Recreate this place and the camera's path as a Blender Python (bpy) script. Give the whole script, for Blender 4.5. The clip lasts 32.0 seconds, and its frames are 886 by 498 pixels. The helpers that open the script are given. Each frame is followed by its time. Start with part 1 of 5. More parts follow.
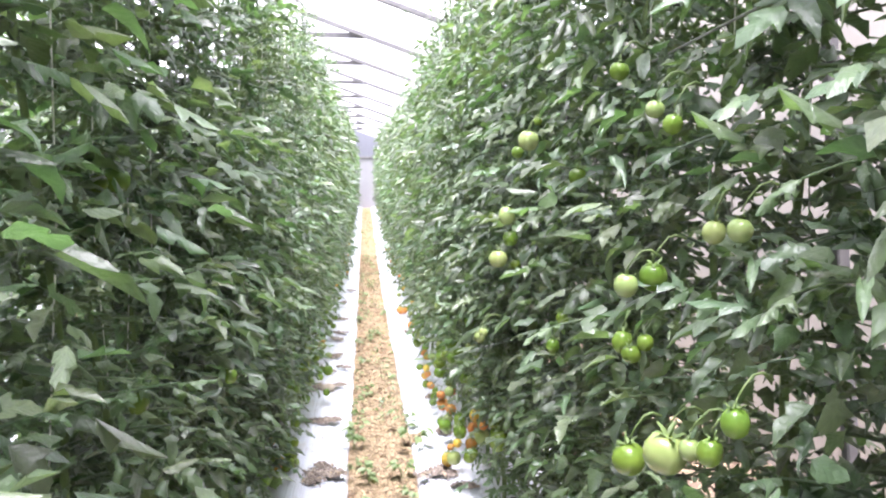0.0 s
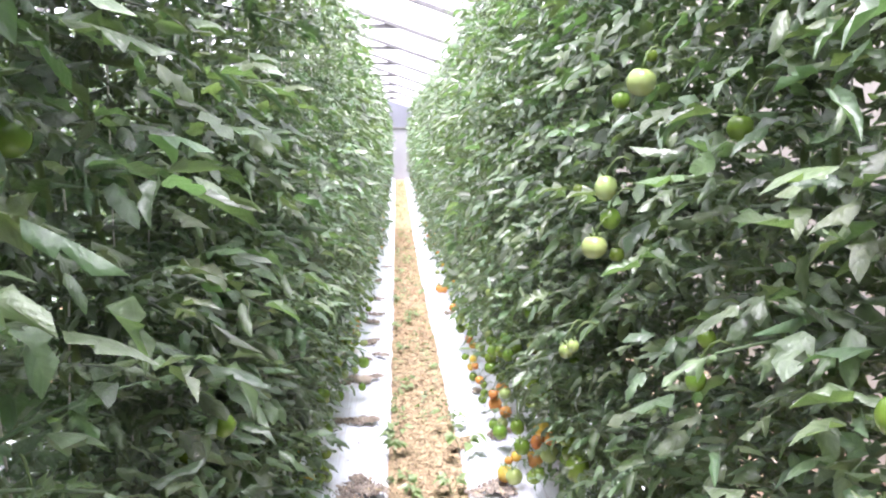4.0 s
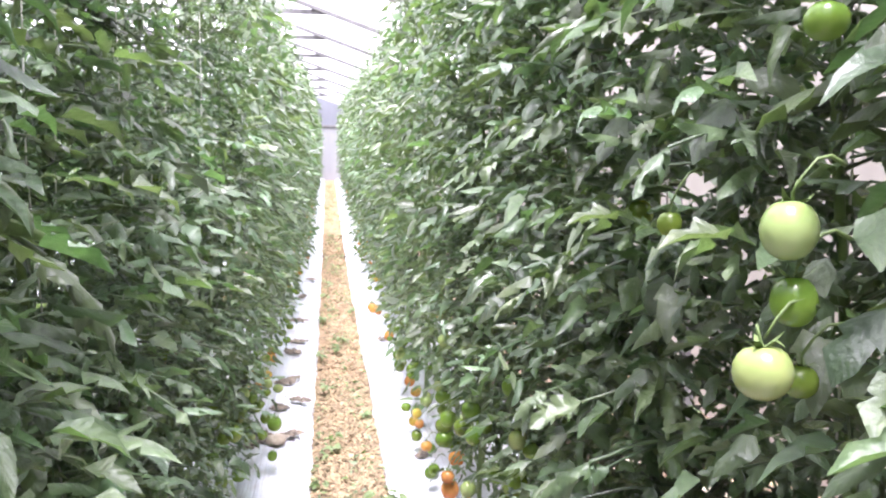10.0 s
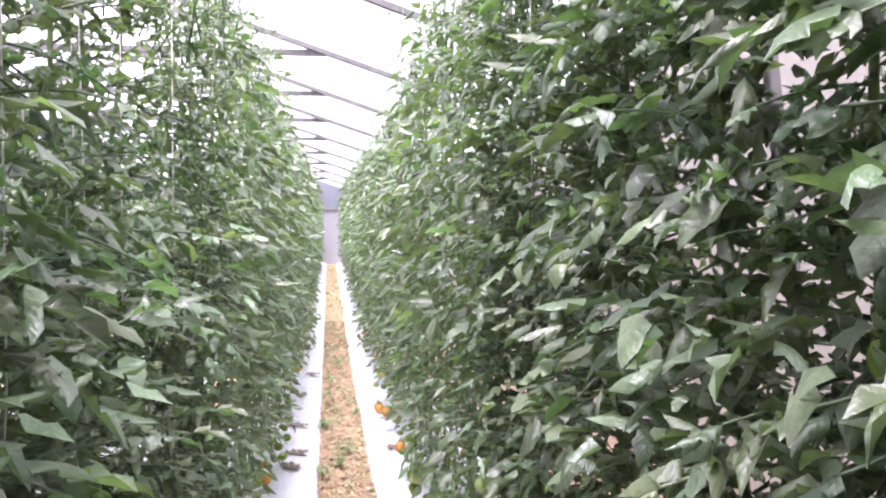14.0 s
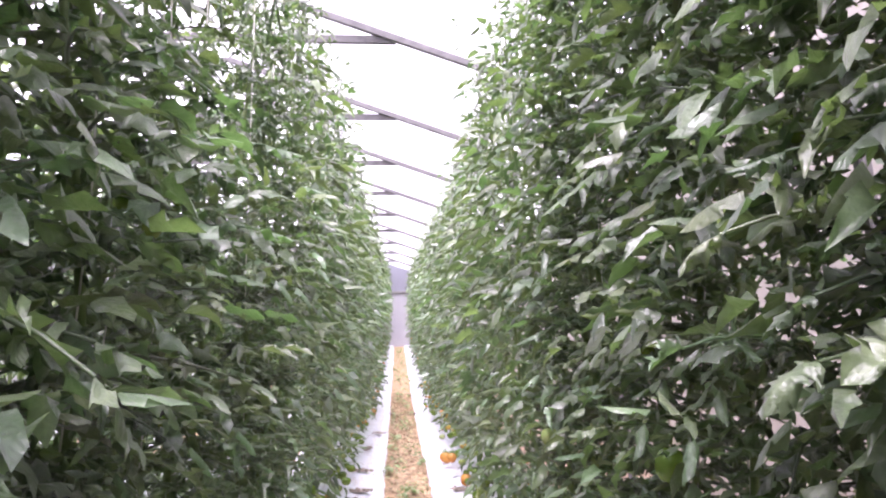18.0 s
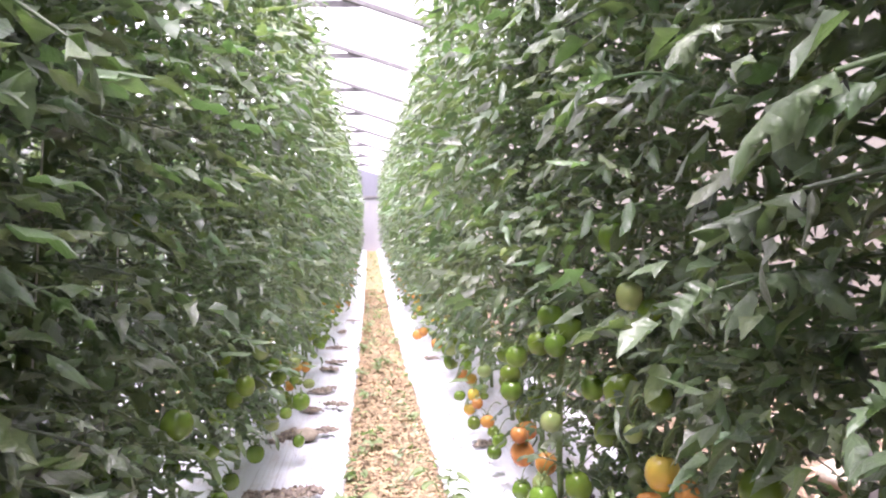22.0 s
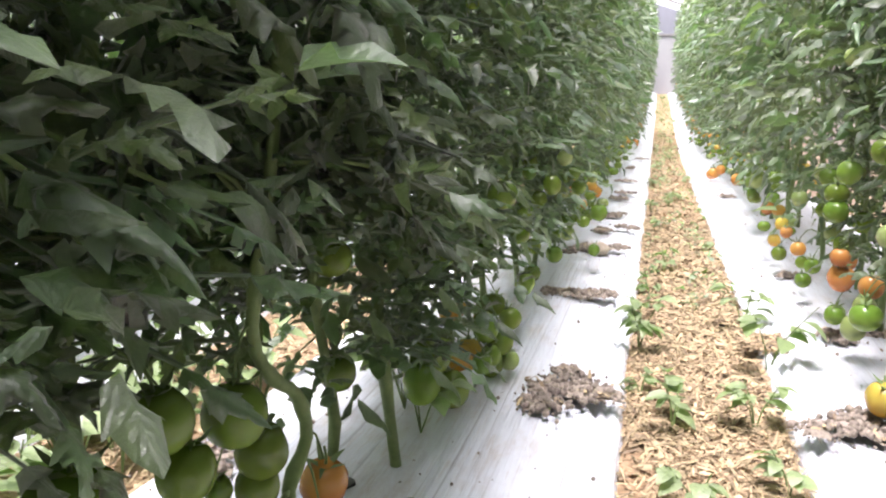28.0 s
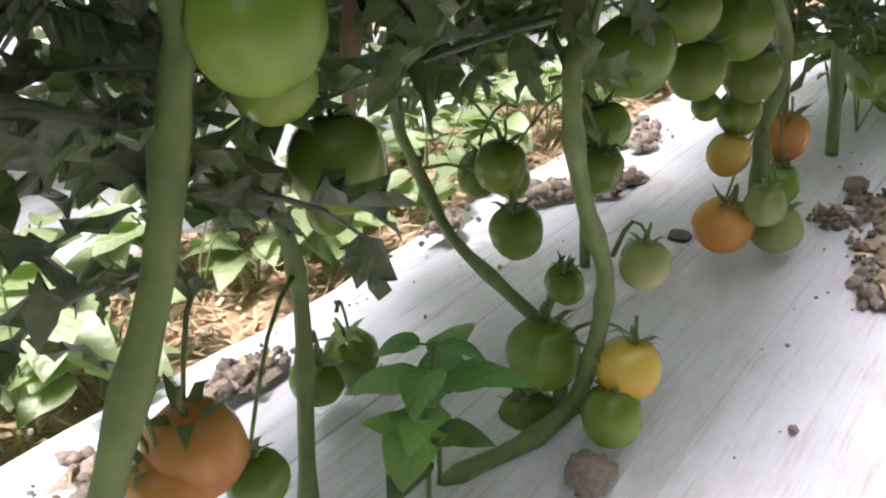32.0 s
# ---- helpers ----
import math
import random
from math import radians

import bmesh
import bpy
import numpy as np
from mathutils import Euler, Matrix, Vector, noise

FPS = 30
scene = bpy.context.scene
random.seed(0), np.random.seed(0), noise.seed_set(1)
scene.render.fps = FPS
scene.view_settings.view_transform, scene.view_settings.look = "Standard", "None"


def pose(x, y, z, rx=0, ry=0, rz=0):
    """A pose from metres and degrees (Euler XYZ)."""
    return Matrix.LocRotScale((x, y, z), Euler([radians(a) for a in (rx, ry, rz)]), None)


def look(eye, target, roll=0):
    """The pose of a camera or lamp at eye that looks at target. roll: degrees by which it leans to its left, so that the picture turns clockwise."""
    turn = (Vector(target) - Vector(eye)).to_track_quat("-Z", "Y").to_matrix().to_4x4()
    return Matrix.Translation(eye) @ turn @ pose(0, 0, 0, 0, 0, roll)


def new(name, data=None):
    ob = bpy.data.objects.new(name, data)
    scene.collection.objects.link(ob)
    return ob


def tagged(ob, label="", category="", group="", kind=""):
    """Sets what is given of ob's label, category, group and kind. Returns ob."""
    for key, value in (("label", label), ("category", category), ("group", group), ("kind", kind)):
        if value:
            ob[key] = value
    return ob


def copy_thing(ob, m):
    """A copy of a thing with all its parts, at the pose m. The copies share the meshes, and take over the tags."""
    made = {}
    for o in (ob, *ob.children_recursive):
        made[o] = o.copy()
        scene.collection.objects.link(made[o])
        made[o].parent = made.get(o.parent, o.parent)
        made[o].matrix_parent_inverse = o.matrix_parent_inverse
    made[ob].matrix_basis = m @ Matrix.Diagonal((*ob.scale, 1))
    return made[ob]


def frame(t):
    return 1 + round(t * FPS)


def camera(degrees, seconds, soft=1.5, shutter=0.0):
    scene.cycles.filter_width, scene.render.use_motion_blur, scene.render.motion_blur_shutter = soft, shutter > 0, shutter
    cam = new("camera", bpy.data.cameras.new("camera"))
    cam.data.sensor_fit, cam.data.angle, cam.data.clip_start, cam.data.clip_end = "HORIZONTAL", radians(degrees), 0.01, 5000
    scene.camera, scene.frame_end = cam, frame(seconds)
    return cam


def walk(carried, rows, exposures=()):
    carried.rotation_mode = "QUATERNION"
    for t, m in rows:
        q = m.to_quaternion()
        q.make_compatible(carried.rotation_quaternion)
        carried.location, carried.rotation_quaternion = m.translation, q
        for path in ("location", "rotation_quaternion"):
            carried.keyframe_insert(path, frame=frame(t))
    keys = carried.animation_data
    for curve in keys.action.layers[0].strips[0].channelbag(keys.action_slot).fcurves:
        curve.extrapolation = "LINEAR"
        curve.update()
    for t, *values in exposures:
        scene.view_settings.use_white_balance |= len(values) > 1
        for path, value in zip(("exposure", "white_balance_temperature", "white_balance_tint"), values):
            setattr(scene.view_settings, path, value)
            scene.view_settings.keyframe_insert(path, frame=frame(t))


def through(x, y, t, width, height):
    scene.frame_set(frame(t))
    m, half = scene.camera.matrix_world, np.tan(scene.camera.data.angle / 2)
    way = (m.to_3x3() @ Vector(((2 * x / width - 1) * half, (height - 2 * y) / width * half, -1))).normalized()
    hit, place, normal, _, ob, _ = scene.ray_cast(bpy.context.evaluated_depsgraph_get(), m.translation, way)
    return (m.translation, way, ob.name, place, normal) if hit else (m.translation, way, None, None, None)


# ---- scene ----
cam = camera(60.9, 32.0, 2.15)
SIZE = 1.21
PATH = [
    (0, (-0.115, 1.032, 1.937), (0.093, 3.016, 1.787), 0.3),
    (0.5, (-0.12, 1.15, 1.942), (0.103, 3.132, 1.789), -0.1),
    (1, (-0.123, 1.232, 1.944), (0.089, 3.214, 1.776), -0.3),
    (1.5, (-0.14, 1.293, 1.926), (0.013, 3.274, 1.702), -0.2),
    (2, (-0.146, 1.334, 1.922), (0.057, 3.309, 1.681), 0.5),
    (2.5, (-0.147, 1.436, 1.939), (0.005, 3.426, 1.801), -1.6),
    (3, (-0.154, 1.578, 1.961), (-0.017, 3.57, 1.843), -2.2),
    (3.5, (-0.16, 1.699, 1.944), (-0.026, 3.682, 1.728), -0.8),
    (5.5, (-0.122, 2.168, 1.878), (-0.012, 4.152, 1.645), -0.0),
    (6, (-0.108, 2.208, 1.882), (0.023, 4.192, 1.668), -0.5),
    (6.5, (-0.113, 2.296, 1.857), (0.058, 4.264, 1.543), 0.8),
    (7, (-0.105, 2.438, 1.862), (0.053, 4.402, 1.522), 0.2),
    (7.5, (-0.102, 2.606, 1.918), (0.028, 4.586, 1.669), -0.2),
    (8, (-0.093, 2.685, 1.916), (0.012, 4.667, 1.668), 0.1),
    (8.5, (-0.072, 2.811, 1.914), (0.156, 4.788, 1.714), -0.2),
    (9, (-0.09, 2.996, 1.941), (0.152, 4.976, 1.795), 0.1),
    (9.5, (-0.092, 3.124, 1.947), (0.182, 5.1, 1.806), -0.4),
    (10, (-0.105, 3.171, 1.922), (0.196, 5.136, 1.699), 0.4),
    (10.5, (-0.117, 3.205, 1.908), (0.132, 5.169, 1.625), -0.6),
    (11, (-0.11, 3.288, 1.92), (0.102, 5.269, 1.747), 0.4),
    (11.5, (-0.099, 3.481, 1.949), (0.153, 5.462, 1.835), -0.7),
    (12, (-0.111, 3.524, 1.947), (0.108, 5.509, 1.828), -1.4),
    (12.5, (-0.129, 3.531, 1.947), (0.12, 5.514, 1.868), -2.8),
    (13, (-0.076, 3.768, 1.965), (0.278, 5.736, 1.946), -0.7),
    (13.5, (-0.098, 3.921, 1.984), (0.219, 5.895, 2.003), -1.7),
    (14, (-0.106, 3.985, 1.968), (0.194, 5.963, 1.956), -0.8),
    (14.5, (-0.123, 3.988, 1.973), (0.066, 5.979, 1.998), 0.1),
    (16.5, (-0.11, 4.004, 1.799), (-0.005, 5.997, 1.919), -3.3),
    (17, (-0.095, 4.011, 1.674), (0.039, 6.003, 1.79), -3.4),
    (17.5, (-0.097, 4.004, 1.548), (0.027, 5.99, 1.758), -1.7),
    (18, (-0.099, 3.983, 1.411), (0.023, 5.965, 1.653), -0.4),
    (18.5, (-0.107, 3.934, 1.308), (-0.037, 5.906, 1.633), -0.4),
    (19, (-0.112, 3.881, 1.254), (-0.018, 5.854, 1.573), -0.1),
    (19.5, (-0.109, 3.844, 1.228), (-0.045, 5.828, 1.471), -1.6),
    (20, (-0.093, 3.84, 1.209), (0.016, 5.831, 1.364), -2.6),
    (20.5, (-0.101, 3.828, 1.186), (-0.029, 5.82, 1.349), -2.2),
    (21, (-0.093, 3.844, 1.152), (0.025, 5.838, 1.26), -2.3),
    (21.5, (-0.082, 3.867, 1.119), (0.081, 5.859, 1.184), -2.1),
    (22, (-0.073, 3.889, 1.086), (0.119, 5.88, 1.09), -1.7),
    (22.5, (-0.068, 3.913, 1.058), (0.117, 5.903, 0.99), -2.0),
    (23, (-0.065, 3.919, 1.039), (0.119, 5.908, 0.951), -1.9),
    (23.5, (-0.051, 3.924, 1.019), (0.161, 5.908, 0.886), -2.1),
    (24, (-0.043, 3.918, 1.005), (0.181, 5.9, 0.865), -2.5),
    (24.5, (-0.03, 3.931, 0.983), (0.179, 5.914, 0.826), -1.6),
    (26.5, (-0.119, 3.903, 0.97), (-0.323, 5.88, 0.747), 0.6),
    (27, (-0.159, 3.892, 0.954), (-0.457, 5.851, 0.681), 1.5),
    (27.5, (-0.184, 3.849, 0.943), (-0.616, 5.775, 0.623), 1.2),
    (28, (-0.181, 3.839, 0.917), (-0.708, 5.729, 0.527), 0.2),
    (28.5, (-0.184, 3.839, 0.873), (-0.735, 5.703, 0.401), -0.3),
    (29, (-0.193, 3.813, 0.834), (-0.826, 5.631, 0.289), -0.7),
    (29.5, (-0.234, 3.783, 0.796), (-1.002, 5.515, 0.157), -0.5),
    (30, (-0.26, 3.733, 0.773), (-1.186, 5.365, 0.081), -0.6),
    (30.5, (-0.303, 3.697, 0.751), (-1.317, 5.23, -0.038), -1.4),
    (31, (-0.321, 3.662, 0.728), (-1.388, 5.138, -0.1), -1.3),
    (31.5, (-0.341, 3.636, 0.691), (-1.451, 5.043, -0.198), -2.1),
    (32, (-0.371, 3.611, 0.69), (-1.529, 4.964, -0.22), -3.0),
]
EXPOSURES = [(0, 2.35, 6000, 23), (9, 2.45, 6000, 25), (13, 2.05, 6050, 30), (18, 2.0, 6100, 39), (21, 2.35, 6200, 37), (24, 2.3, 6200, 29), (28, 2.2, 6350, 21), (29, 1.9, 6450, 21), (30, 1.95, 6450, 20), (32, 2.2, 6450, 23)]
walk(cam, [(t, look([SIZE * c for c in eye], [SIZE * c for c in target], roll)) for t, eye, target, roll in PATH], EXPOSURES)

# ---- light ----
SUN_ELEVATION, SUN_TURN = radians(75), radians(195)
world = bpy.data.worlds.new("sky")
scene.world = world
world.use_nodes = True
wn, wl = world.node_tree.nodes, world.node_tree.links
sky = wn.new("ShaderNodeTexSky")
sky.sky_type, sky.sun_disc = "NISHITA", False
sky.sun_elevation, sky.sun_rotation = SUN_ELEVATION, SUN_TURN
sky.air_density, sky.dust_density = 1.0, 3.0
pale = wn.new("ShaderNodeHueSaturation")
pale.inputs["Saturation"].default_value = 0.25
wl.new(sky.outputs[0], pale.inputs["Color"])
wl.new(pale.outputs[0], wn["Background"].inputs["Color"])
wn["Background"].inputs["Strength"].default_value = 0.125
sun = new("sun", bpy.data.lights.new("sun", "SUN"))
sun.data.energy, sun.data.angle, sun.data.color = 3.1, radians(24), (1.0, 0.97, 0.94)
toward = Vector((math.sin(SUN_TURN) * math.cos(SUN_ELEVATION), math.cos(SUN_TURN) * math.cos(SUN_ELEVATION), math.sin(SUN_ELEVATION)))
sun.matrix_world = look(toward * 40, (0, 0, 0))


# ---- materials ----
def material(name, rough=0.6, metal=0.0):
    m = bpy.data.materials.new(name)
    m.use_nodes = True
    b = m.node_tree.nodes["Principled BSDF"]
    b.inputs["Roughness"].default_value, b.inputs["Metallic"].default_value = rough, metal
    return m, m.node_tree.nodes, m.node_tree.links, b


def noise_ramp(nodes, links, scale, stops, detail=6.0, where="Object", stretch=(1, 1, 1), rough=0.6, turn=0.0):
    """A colour ramp over noise in object or world space; stops: (place, colour)."""
    if where == "World":
        co = nodes.new("ShaderNodeNewGeometry").outputs["Position"]
    else:
        co = nodes.new("ShaderNodeTexCoord").outputs[where]
    mp = nodes.new("ShaderNodeMapping")
    mp.inputs["Scale"].default_value = stretch
    mp.inputs["Rotation"].default_value = (0, 0, radians(turn))
    links.new(co, mp.inputs["Vector"])
    nz = nodes.new("ShaderNodeTexNoise")
    nz.inputs["Scale"].default_value, nz.inputs["Detail"].default_value, nz.inputs["Roughness"].default_value = scale, detail, rough
    links.new(mp.outputs[0], nz.inputs["Vector"])
    rp = nodes.new("ShaderNodeValToRGB")
    while len(rp.color_ramp.elements) < len(stops):
        rp.color_ramp.elements.new(0.5)
    for e, (p, c) in zip(rp.color_ramp.elements, stops):
        e.position, e.color = p, (*c, 1)
    links.new(nz.outputs["Fac"], rp.inputs["Fac"])
    return rp.outputs["Color"], nz.outputs["Fac"]


def mixed(nodes, links, a, b, fac, blend="MIX"):
    n = nodes.new("ShaderNodeMix")
    n.data_type, n.blend_type = "RGBA", blend
    for s, v in ((n.inputs[6], a), (n.inputs[7], b), (n.inputs[0], fac)):
        if isinstance(v, (int, float)):
            s.default_value = v
        elif isinstance(v, tuple):
            s.default_value = (*v, 1)
        else:
            links.new(v, s)
    return n.outputs[2]


def bump(nodes, links, b, height, strength, distance=0.01):
    n = nodes.new("ShaderNodeBump")
    n.inputs["Strength"].default_value, n.inputs["Distance"].default_value = strength, distance
    links.new(height, n.inputs["Height"])
    links.new(n.outputs[0], b.inputs["Normal"])


def varied(nodes, links, colour, island=False, low=0.65, high=1.35, hue=0.03):
    """Each piece a little lighter or darker and of another hue."""
    if island:
        r = nodes.new("ShaderNodeNewGeometry").outputs["Random Per Island"]
    else:
        r = nodes.new("ShaderNodeObjectInfo").outputs["Random"]
    v = nodes.new("ShaderNodeMapRange")
    v.inputs["To Min"].default_value, v.inputs["To Max"].default_value = low, high
    links.new(r, v.inputs["Value"])
    w = nodes.new("ShaderNodeMath")
    w.operation, w.inputs[1].default_value = "MULTIPLY", 7.31
    links.new(r, w.inputs[0])
    fr = nodes.new("ShaderNodeMath")
    fr.operation = "FRACT"
    links.new(w.outputs[0], fr.inputs[0])
    h = nodes.new("ShaderNodeMapRange")
    h.inputs["To Min"].default_value, h.inputs["To Max"].default_value = 0.5 - hue, 0.5 + hue
    links.new(fr.outputs[0], h.inputs["Value"])
    hs = nodes.new("ShaderNodeHueSaturation")
    links.new(v.outputs[0], hs.inputs["Value"])
    links.new(h.outputs[0], hs.inputs["Hue"])
    links.new(colour, hs.inputs["Color"])
    return hs.outputs["Color"]


def leaf_material(name, stops, glow, island=False, rough=0.37, through=0.33):
    """Dull green above with paler veins; light that comes through is a strong green."""
    m, n, l, b = material(name, rough)
    col, f = noise_ramp(n, l, 9, stops, where="World")
    col = varied(n, l, col, island, 0.5, 1.5, 0.032)
    grain, fv = noise_ramp(n, l, 70, [(0.3, (0.72, 0.72, 0.72)), (0.7, (1.2, 1.18, 1.05))], where="World")
    blotch, _ = noise_ramp(n, l, 26, [(0.4, (0.85, 0.88, 0.9)), (0.66, (1.0, 1.0, 1.0)), (0.8, (1.35, 1.22, 0.85))], where="World")
    col = mixed(n, l, col, blotch, 0.8, "MULTIPLY")
    col = mixed(n, l, col, grain, 0.5, "MULTIPLY")
    at = n.new("ShaderNodeAttribute")
    at.attribute_name = "blade"
    sp = n.new("ShaderNodeSeparateXYZ")
    l.new(at.outputs["Vector"], sp.inputs[0])

    def calc(op, a, c):
        k = n.new("ShaderNodeMath")
        k.operation = op
        for i, v in enumerate((a, c)):
            if isinstance(v, (int, float)):
                k.inputs[i].default_value = v
            else:
                l.new(v, k.inputs[i])
        return k.outputs[0]

    along_rib = calc("SUBTRACT", calc("MULTIPLY", sp.outputs["X"], 38.0), calc("MULTIPLY", sp.outputs["Y"], 12.0))
    wave = calc("SINE", along_rib, 0.0)
    vein = calc("POWER", calc("MAXIMUM", wave, 0.0), 6.0)
    rib = calc("LESS_THAN", calc("SUBTRACT", sp.outputs["Y"], 0.0), calc("MULTIPLY", sp.outputs["Z"], 0.07))
    lines = calc("MAXIMUM", vein, rib)
    col = mixed(n, l, col, mixed(n, l, col, (1.45, 1.45, 1.3), 1.0, "MULTIPLY"), calc("MULTIPLY", lines, 0.42))
    l.new(col, b.inputs["Base Color"])
    b.inputs["Specular IOR Level"].default_value = 1.0
    b.inputs["Sheen Weight"].default_value, b.inputs["Sheen Roughness"].default_value = 0.3, 0.4
    relief = calc("ADD", calc("MULTIPLY", wave, -0.07), fv)
    bump(n, l, b, relief, 0.6, 0.006)
    tr = n.new("ShaderNodeBsdfTranslucent")
    deep, _ = noise_ramp(n, l, 9, [(0.3, tuple(c * 0.7 for c in glow)), (0.7, glow)], where="World")
    l.new(varied(n, l, deep, island, 0.6, 1.4, 0.02), tr.inputs["Color"])
    mx = n.new("ShaderNodeMixShader")
    mx.inputs[0].default_value = through
    l.new(b.outputs[0], mx.inputs[1])
    l.new(tr.outputs[0], mx.inputs[2])
    l.new(mx.outputs[0], n["Material Output"].inputs["Surface"])
    return m


LEAF_STOPS = [(0.25, (0.062, 0.106, 0.046)), (0.5, (0.104, 0.155, 0.078)), (0.75, (0.172, 0.223, 0.126))]
M_LEAF = leaf_material("tomato_leaf", LEAF_STOPS, (0.175, 0.31, 0.07))
M_FOLIAGE = leaf_material("tomato_foliage", LEAF_STOPS, (0.175, 0.31, 0.07), island=True)
M_SPROUT = leaf_material("sprout_leaf", [(0.25, (0.08, 0.2, 0.05)), (0.7, (0.13, 0.29, 0.08))], (0.15, 0.42, 0.06), through=0.35)
M_WEED = leaf_material("weed_leaf", [(0.25, (0.155, 0.215, 0.105)), (0.7, (0.26, 0.34, 0.175))], (0.22, 0.42, 0.09), island=True, through=0.42)


def simple(name, scale, stops, rough=0.6, strength=0.3, distance=0.01, where="World", stretch=(1, 1, 1), metal=0.0, island=None, low=0.75, high=1.25):
    m, n, l, b = material(name, rough, metal)
    col, f = noise_ramp(n, l, scale, stops, where=where, stretch=stretch)
    if island is not None:
        col = varied(n, l, col, island, low, high, 0.012)
    l.new(col, b.inputs["Base Color"])
    if strength:
        bump(n, l, b, f, strength, distance)
    return m


M_STEM = simple("tomato_stem", 25, [(0.3, (0.08, 0.13, 0.036)), (0.7, (0.165, 0.23, 0.075))], 0.55, 0.4, 0.004)
M_DRYSTEM = simple("dry_stem", 30, [(0.3, (0.16, 0.12, 0.07)), (0.7, (0.3, 0.24, 0.15))], 0.8, 0.5, 0.004)
M_SOIL = simple("soil", 6, [(0.25, (0.09, 0.06, 0.04)), (0.55, (0.17, 0.12, 0.08)), (0.8, (0.26, 0.19, 0.13))], 0.95, 0.8, 0.03)
M_CLOD = simple("soil_clod", 90, [(0.25, (0.19, 0.155, 0.125)), (0.7, (0.34, 0.29, 0.24))], 0.95, 1.0, 0.012, island=True, low=0.6, high=1.4)
M_ROCK = simple("stone", 14, [(0.3, (0.22, 0.18, 0.14)), (0.7, (0.42, 0.36, 0.28))], 0.85, 0.6, 0.01)
M_STRAW = simple("straw_chip", 50, [(0.2, (0.22, 0.155, 0.085)), (0.55, (0.42, 0.32, 0.19)), (0.8, (0.6, 0.48, 0.32))], 0.8, 0.4, 0.003, island=True, low=0.35, high=1.3)
M_PATH = simple("trodden_straw", 28, [(0.2, (0.16, 0.105, 0.06)), (0.5, (0.32, 0.215, 0.125)), (0.8, (0.48, 0.35, 0.22))], 0.95, 0.9, 0.02)
M_STEEL = simple("galvanised_steel", 8, [(0.3, (0.12, 0.115, 0.115)), (0.7, (0.19, 0.185, 0.18))], 0.55, 0.1, 0.003, metal=0.1)
M_WIRE = simple("trellis_wire", 8, [(0.3, (0.35, 0.34, 0.33)), (0.7, (0.5, 0.5, 0.48))], 0.45, 0, metal=0.6)
M_WILT = simple("wilted_leaf", 40, [(0.3, (0.2, 0.19, 0.15)), (0.7, (0.36, 0.34, 0.28))], 0.85, 0.5, 0.004)
M_TWINE = simple("white_twine", 40, [(0.3, (0.6, 0.58, 0.52)), (0.7, (0.75, 0.73, 0.68))], 0.8, 0)
M_HOSE = simple("black_hose", 12, [(0.3, (0.015, 0.015, 0.015)), (0.7, (0.04, 0.036, 0.03))], 0.5, 0.2, 0.003)
M_CREAM = simple("cream_sheet", 1.4, [(0.3, (0.38, 0.345, 0.305)), (0.7, (0.46, 0.425, 0.38))], 0.7, 0.2, 0.01, stretch=(1, 1, 0.3))
M_GREY = simple("grey_sheet", 0.8, [(0.3, (0.15, 0.155, 0.185)), (0.7, (0.2, 0.205, 0.235))], 0.7, 0.2, 0.01, stretch=(1, 1, 0.3))
M_WHITE = simple("white_board", 1.2, [(0.3, (0.3, 0.3, 0.32)), (0.7, (0.36, 0.36, 0.37))], 0.6, 0.2, 0.01, stretch=(1, 1, 0.3))


def film_material():
    m, n, l, b = material("white_mulch_film", 0.38)
    clean, _ = noise_ramp(n, l, 2.2, [(0.3, (0.53, 0.56, 0.605)), (0.7, (0.62, 0.65, 0.7))], where="World")
    dirt, fd = noise_ramp(n, l, 5.5, [(0.48, (0, 0, 0)), (0.7, (1, 1, 1))], detail=9, where="World", stretch=(1.6, 0.6, 1), rough=0.7)
    speck, fs = noise_ramp(n, l, 70, [(0.66, (0, 0, 0)), (0.72, (1, 1, 1))], detail=3, where="World")
    smear, _ = noise_ramp(n, l, 5, [(0.55, (0, 0, 0)), (0.62, (1, 1, 1))], detail=9, where="World", stretch=(16, 0.8, 1), rough=0.7, turn=8)
    both = mixed(n, l, mixed(n, l, dirt, smear, 0.6, "ADD"), speck, 0.5, "ADD")
    soft = mixed(n, l, (0.0, 0.0, 0.0), both, 0.5)
    col = mixed(n, l, clean, (0.36, 0.29, 0.23), soft)
    # shade of the long creases, multiplied into the film colour as thin grey streaks
    fold_shade, ff = noise_ramp(n, l, 3, [(0.6, (0, 0, 0)), (0.66, (1, 1, 1))], detail=5, where="World", stretch=(26, 0.12, 1), rough=0.6, turn=2)
    col = mixed(n, l, col, mixed(n, l, col, (0.66, 0.65, 0.65), 1.0, "MULTIPLY"), fold_shade)
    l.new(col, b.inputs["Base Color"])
    crease, fc = noise_ramp(n, l, 2.6, [(0.3, (0, 0, 0)), (0.7, (1, 1, 1))], detail=4, where="World", stretch=(5, 0.6, 1), turn=-8)
    hh = n.new("ShaderNodeMath")
    hh.operation, hh.inputs[1].default_value = "MULTIPLY_ADD", -0.25
    l.new(ff, hh.inputs[0])
    l.new(fc, hh.inputs[2])
    bump(n, l, b, hh.outputs[0], 0.6, 0.035)
    return m


M_FILM = film_material()


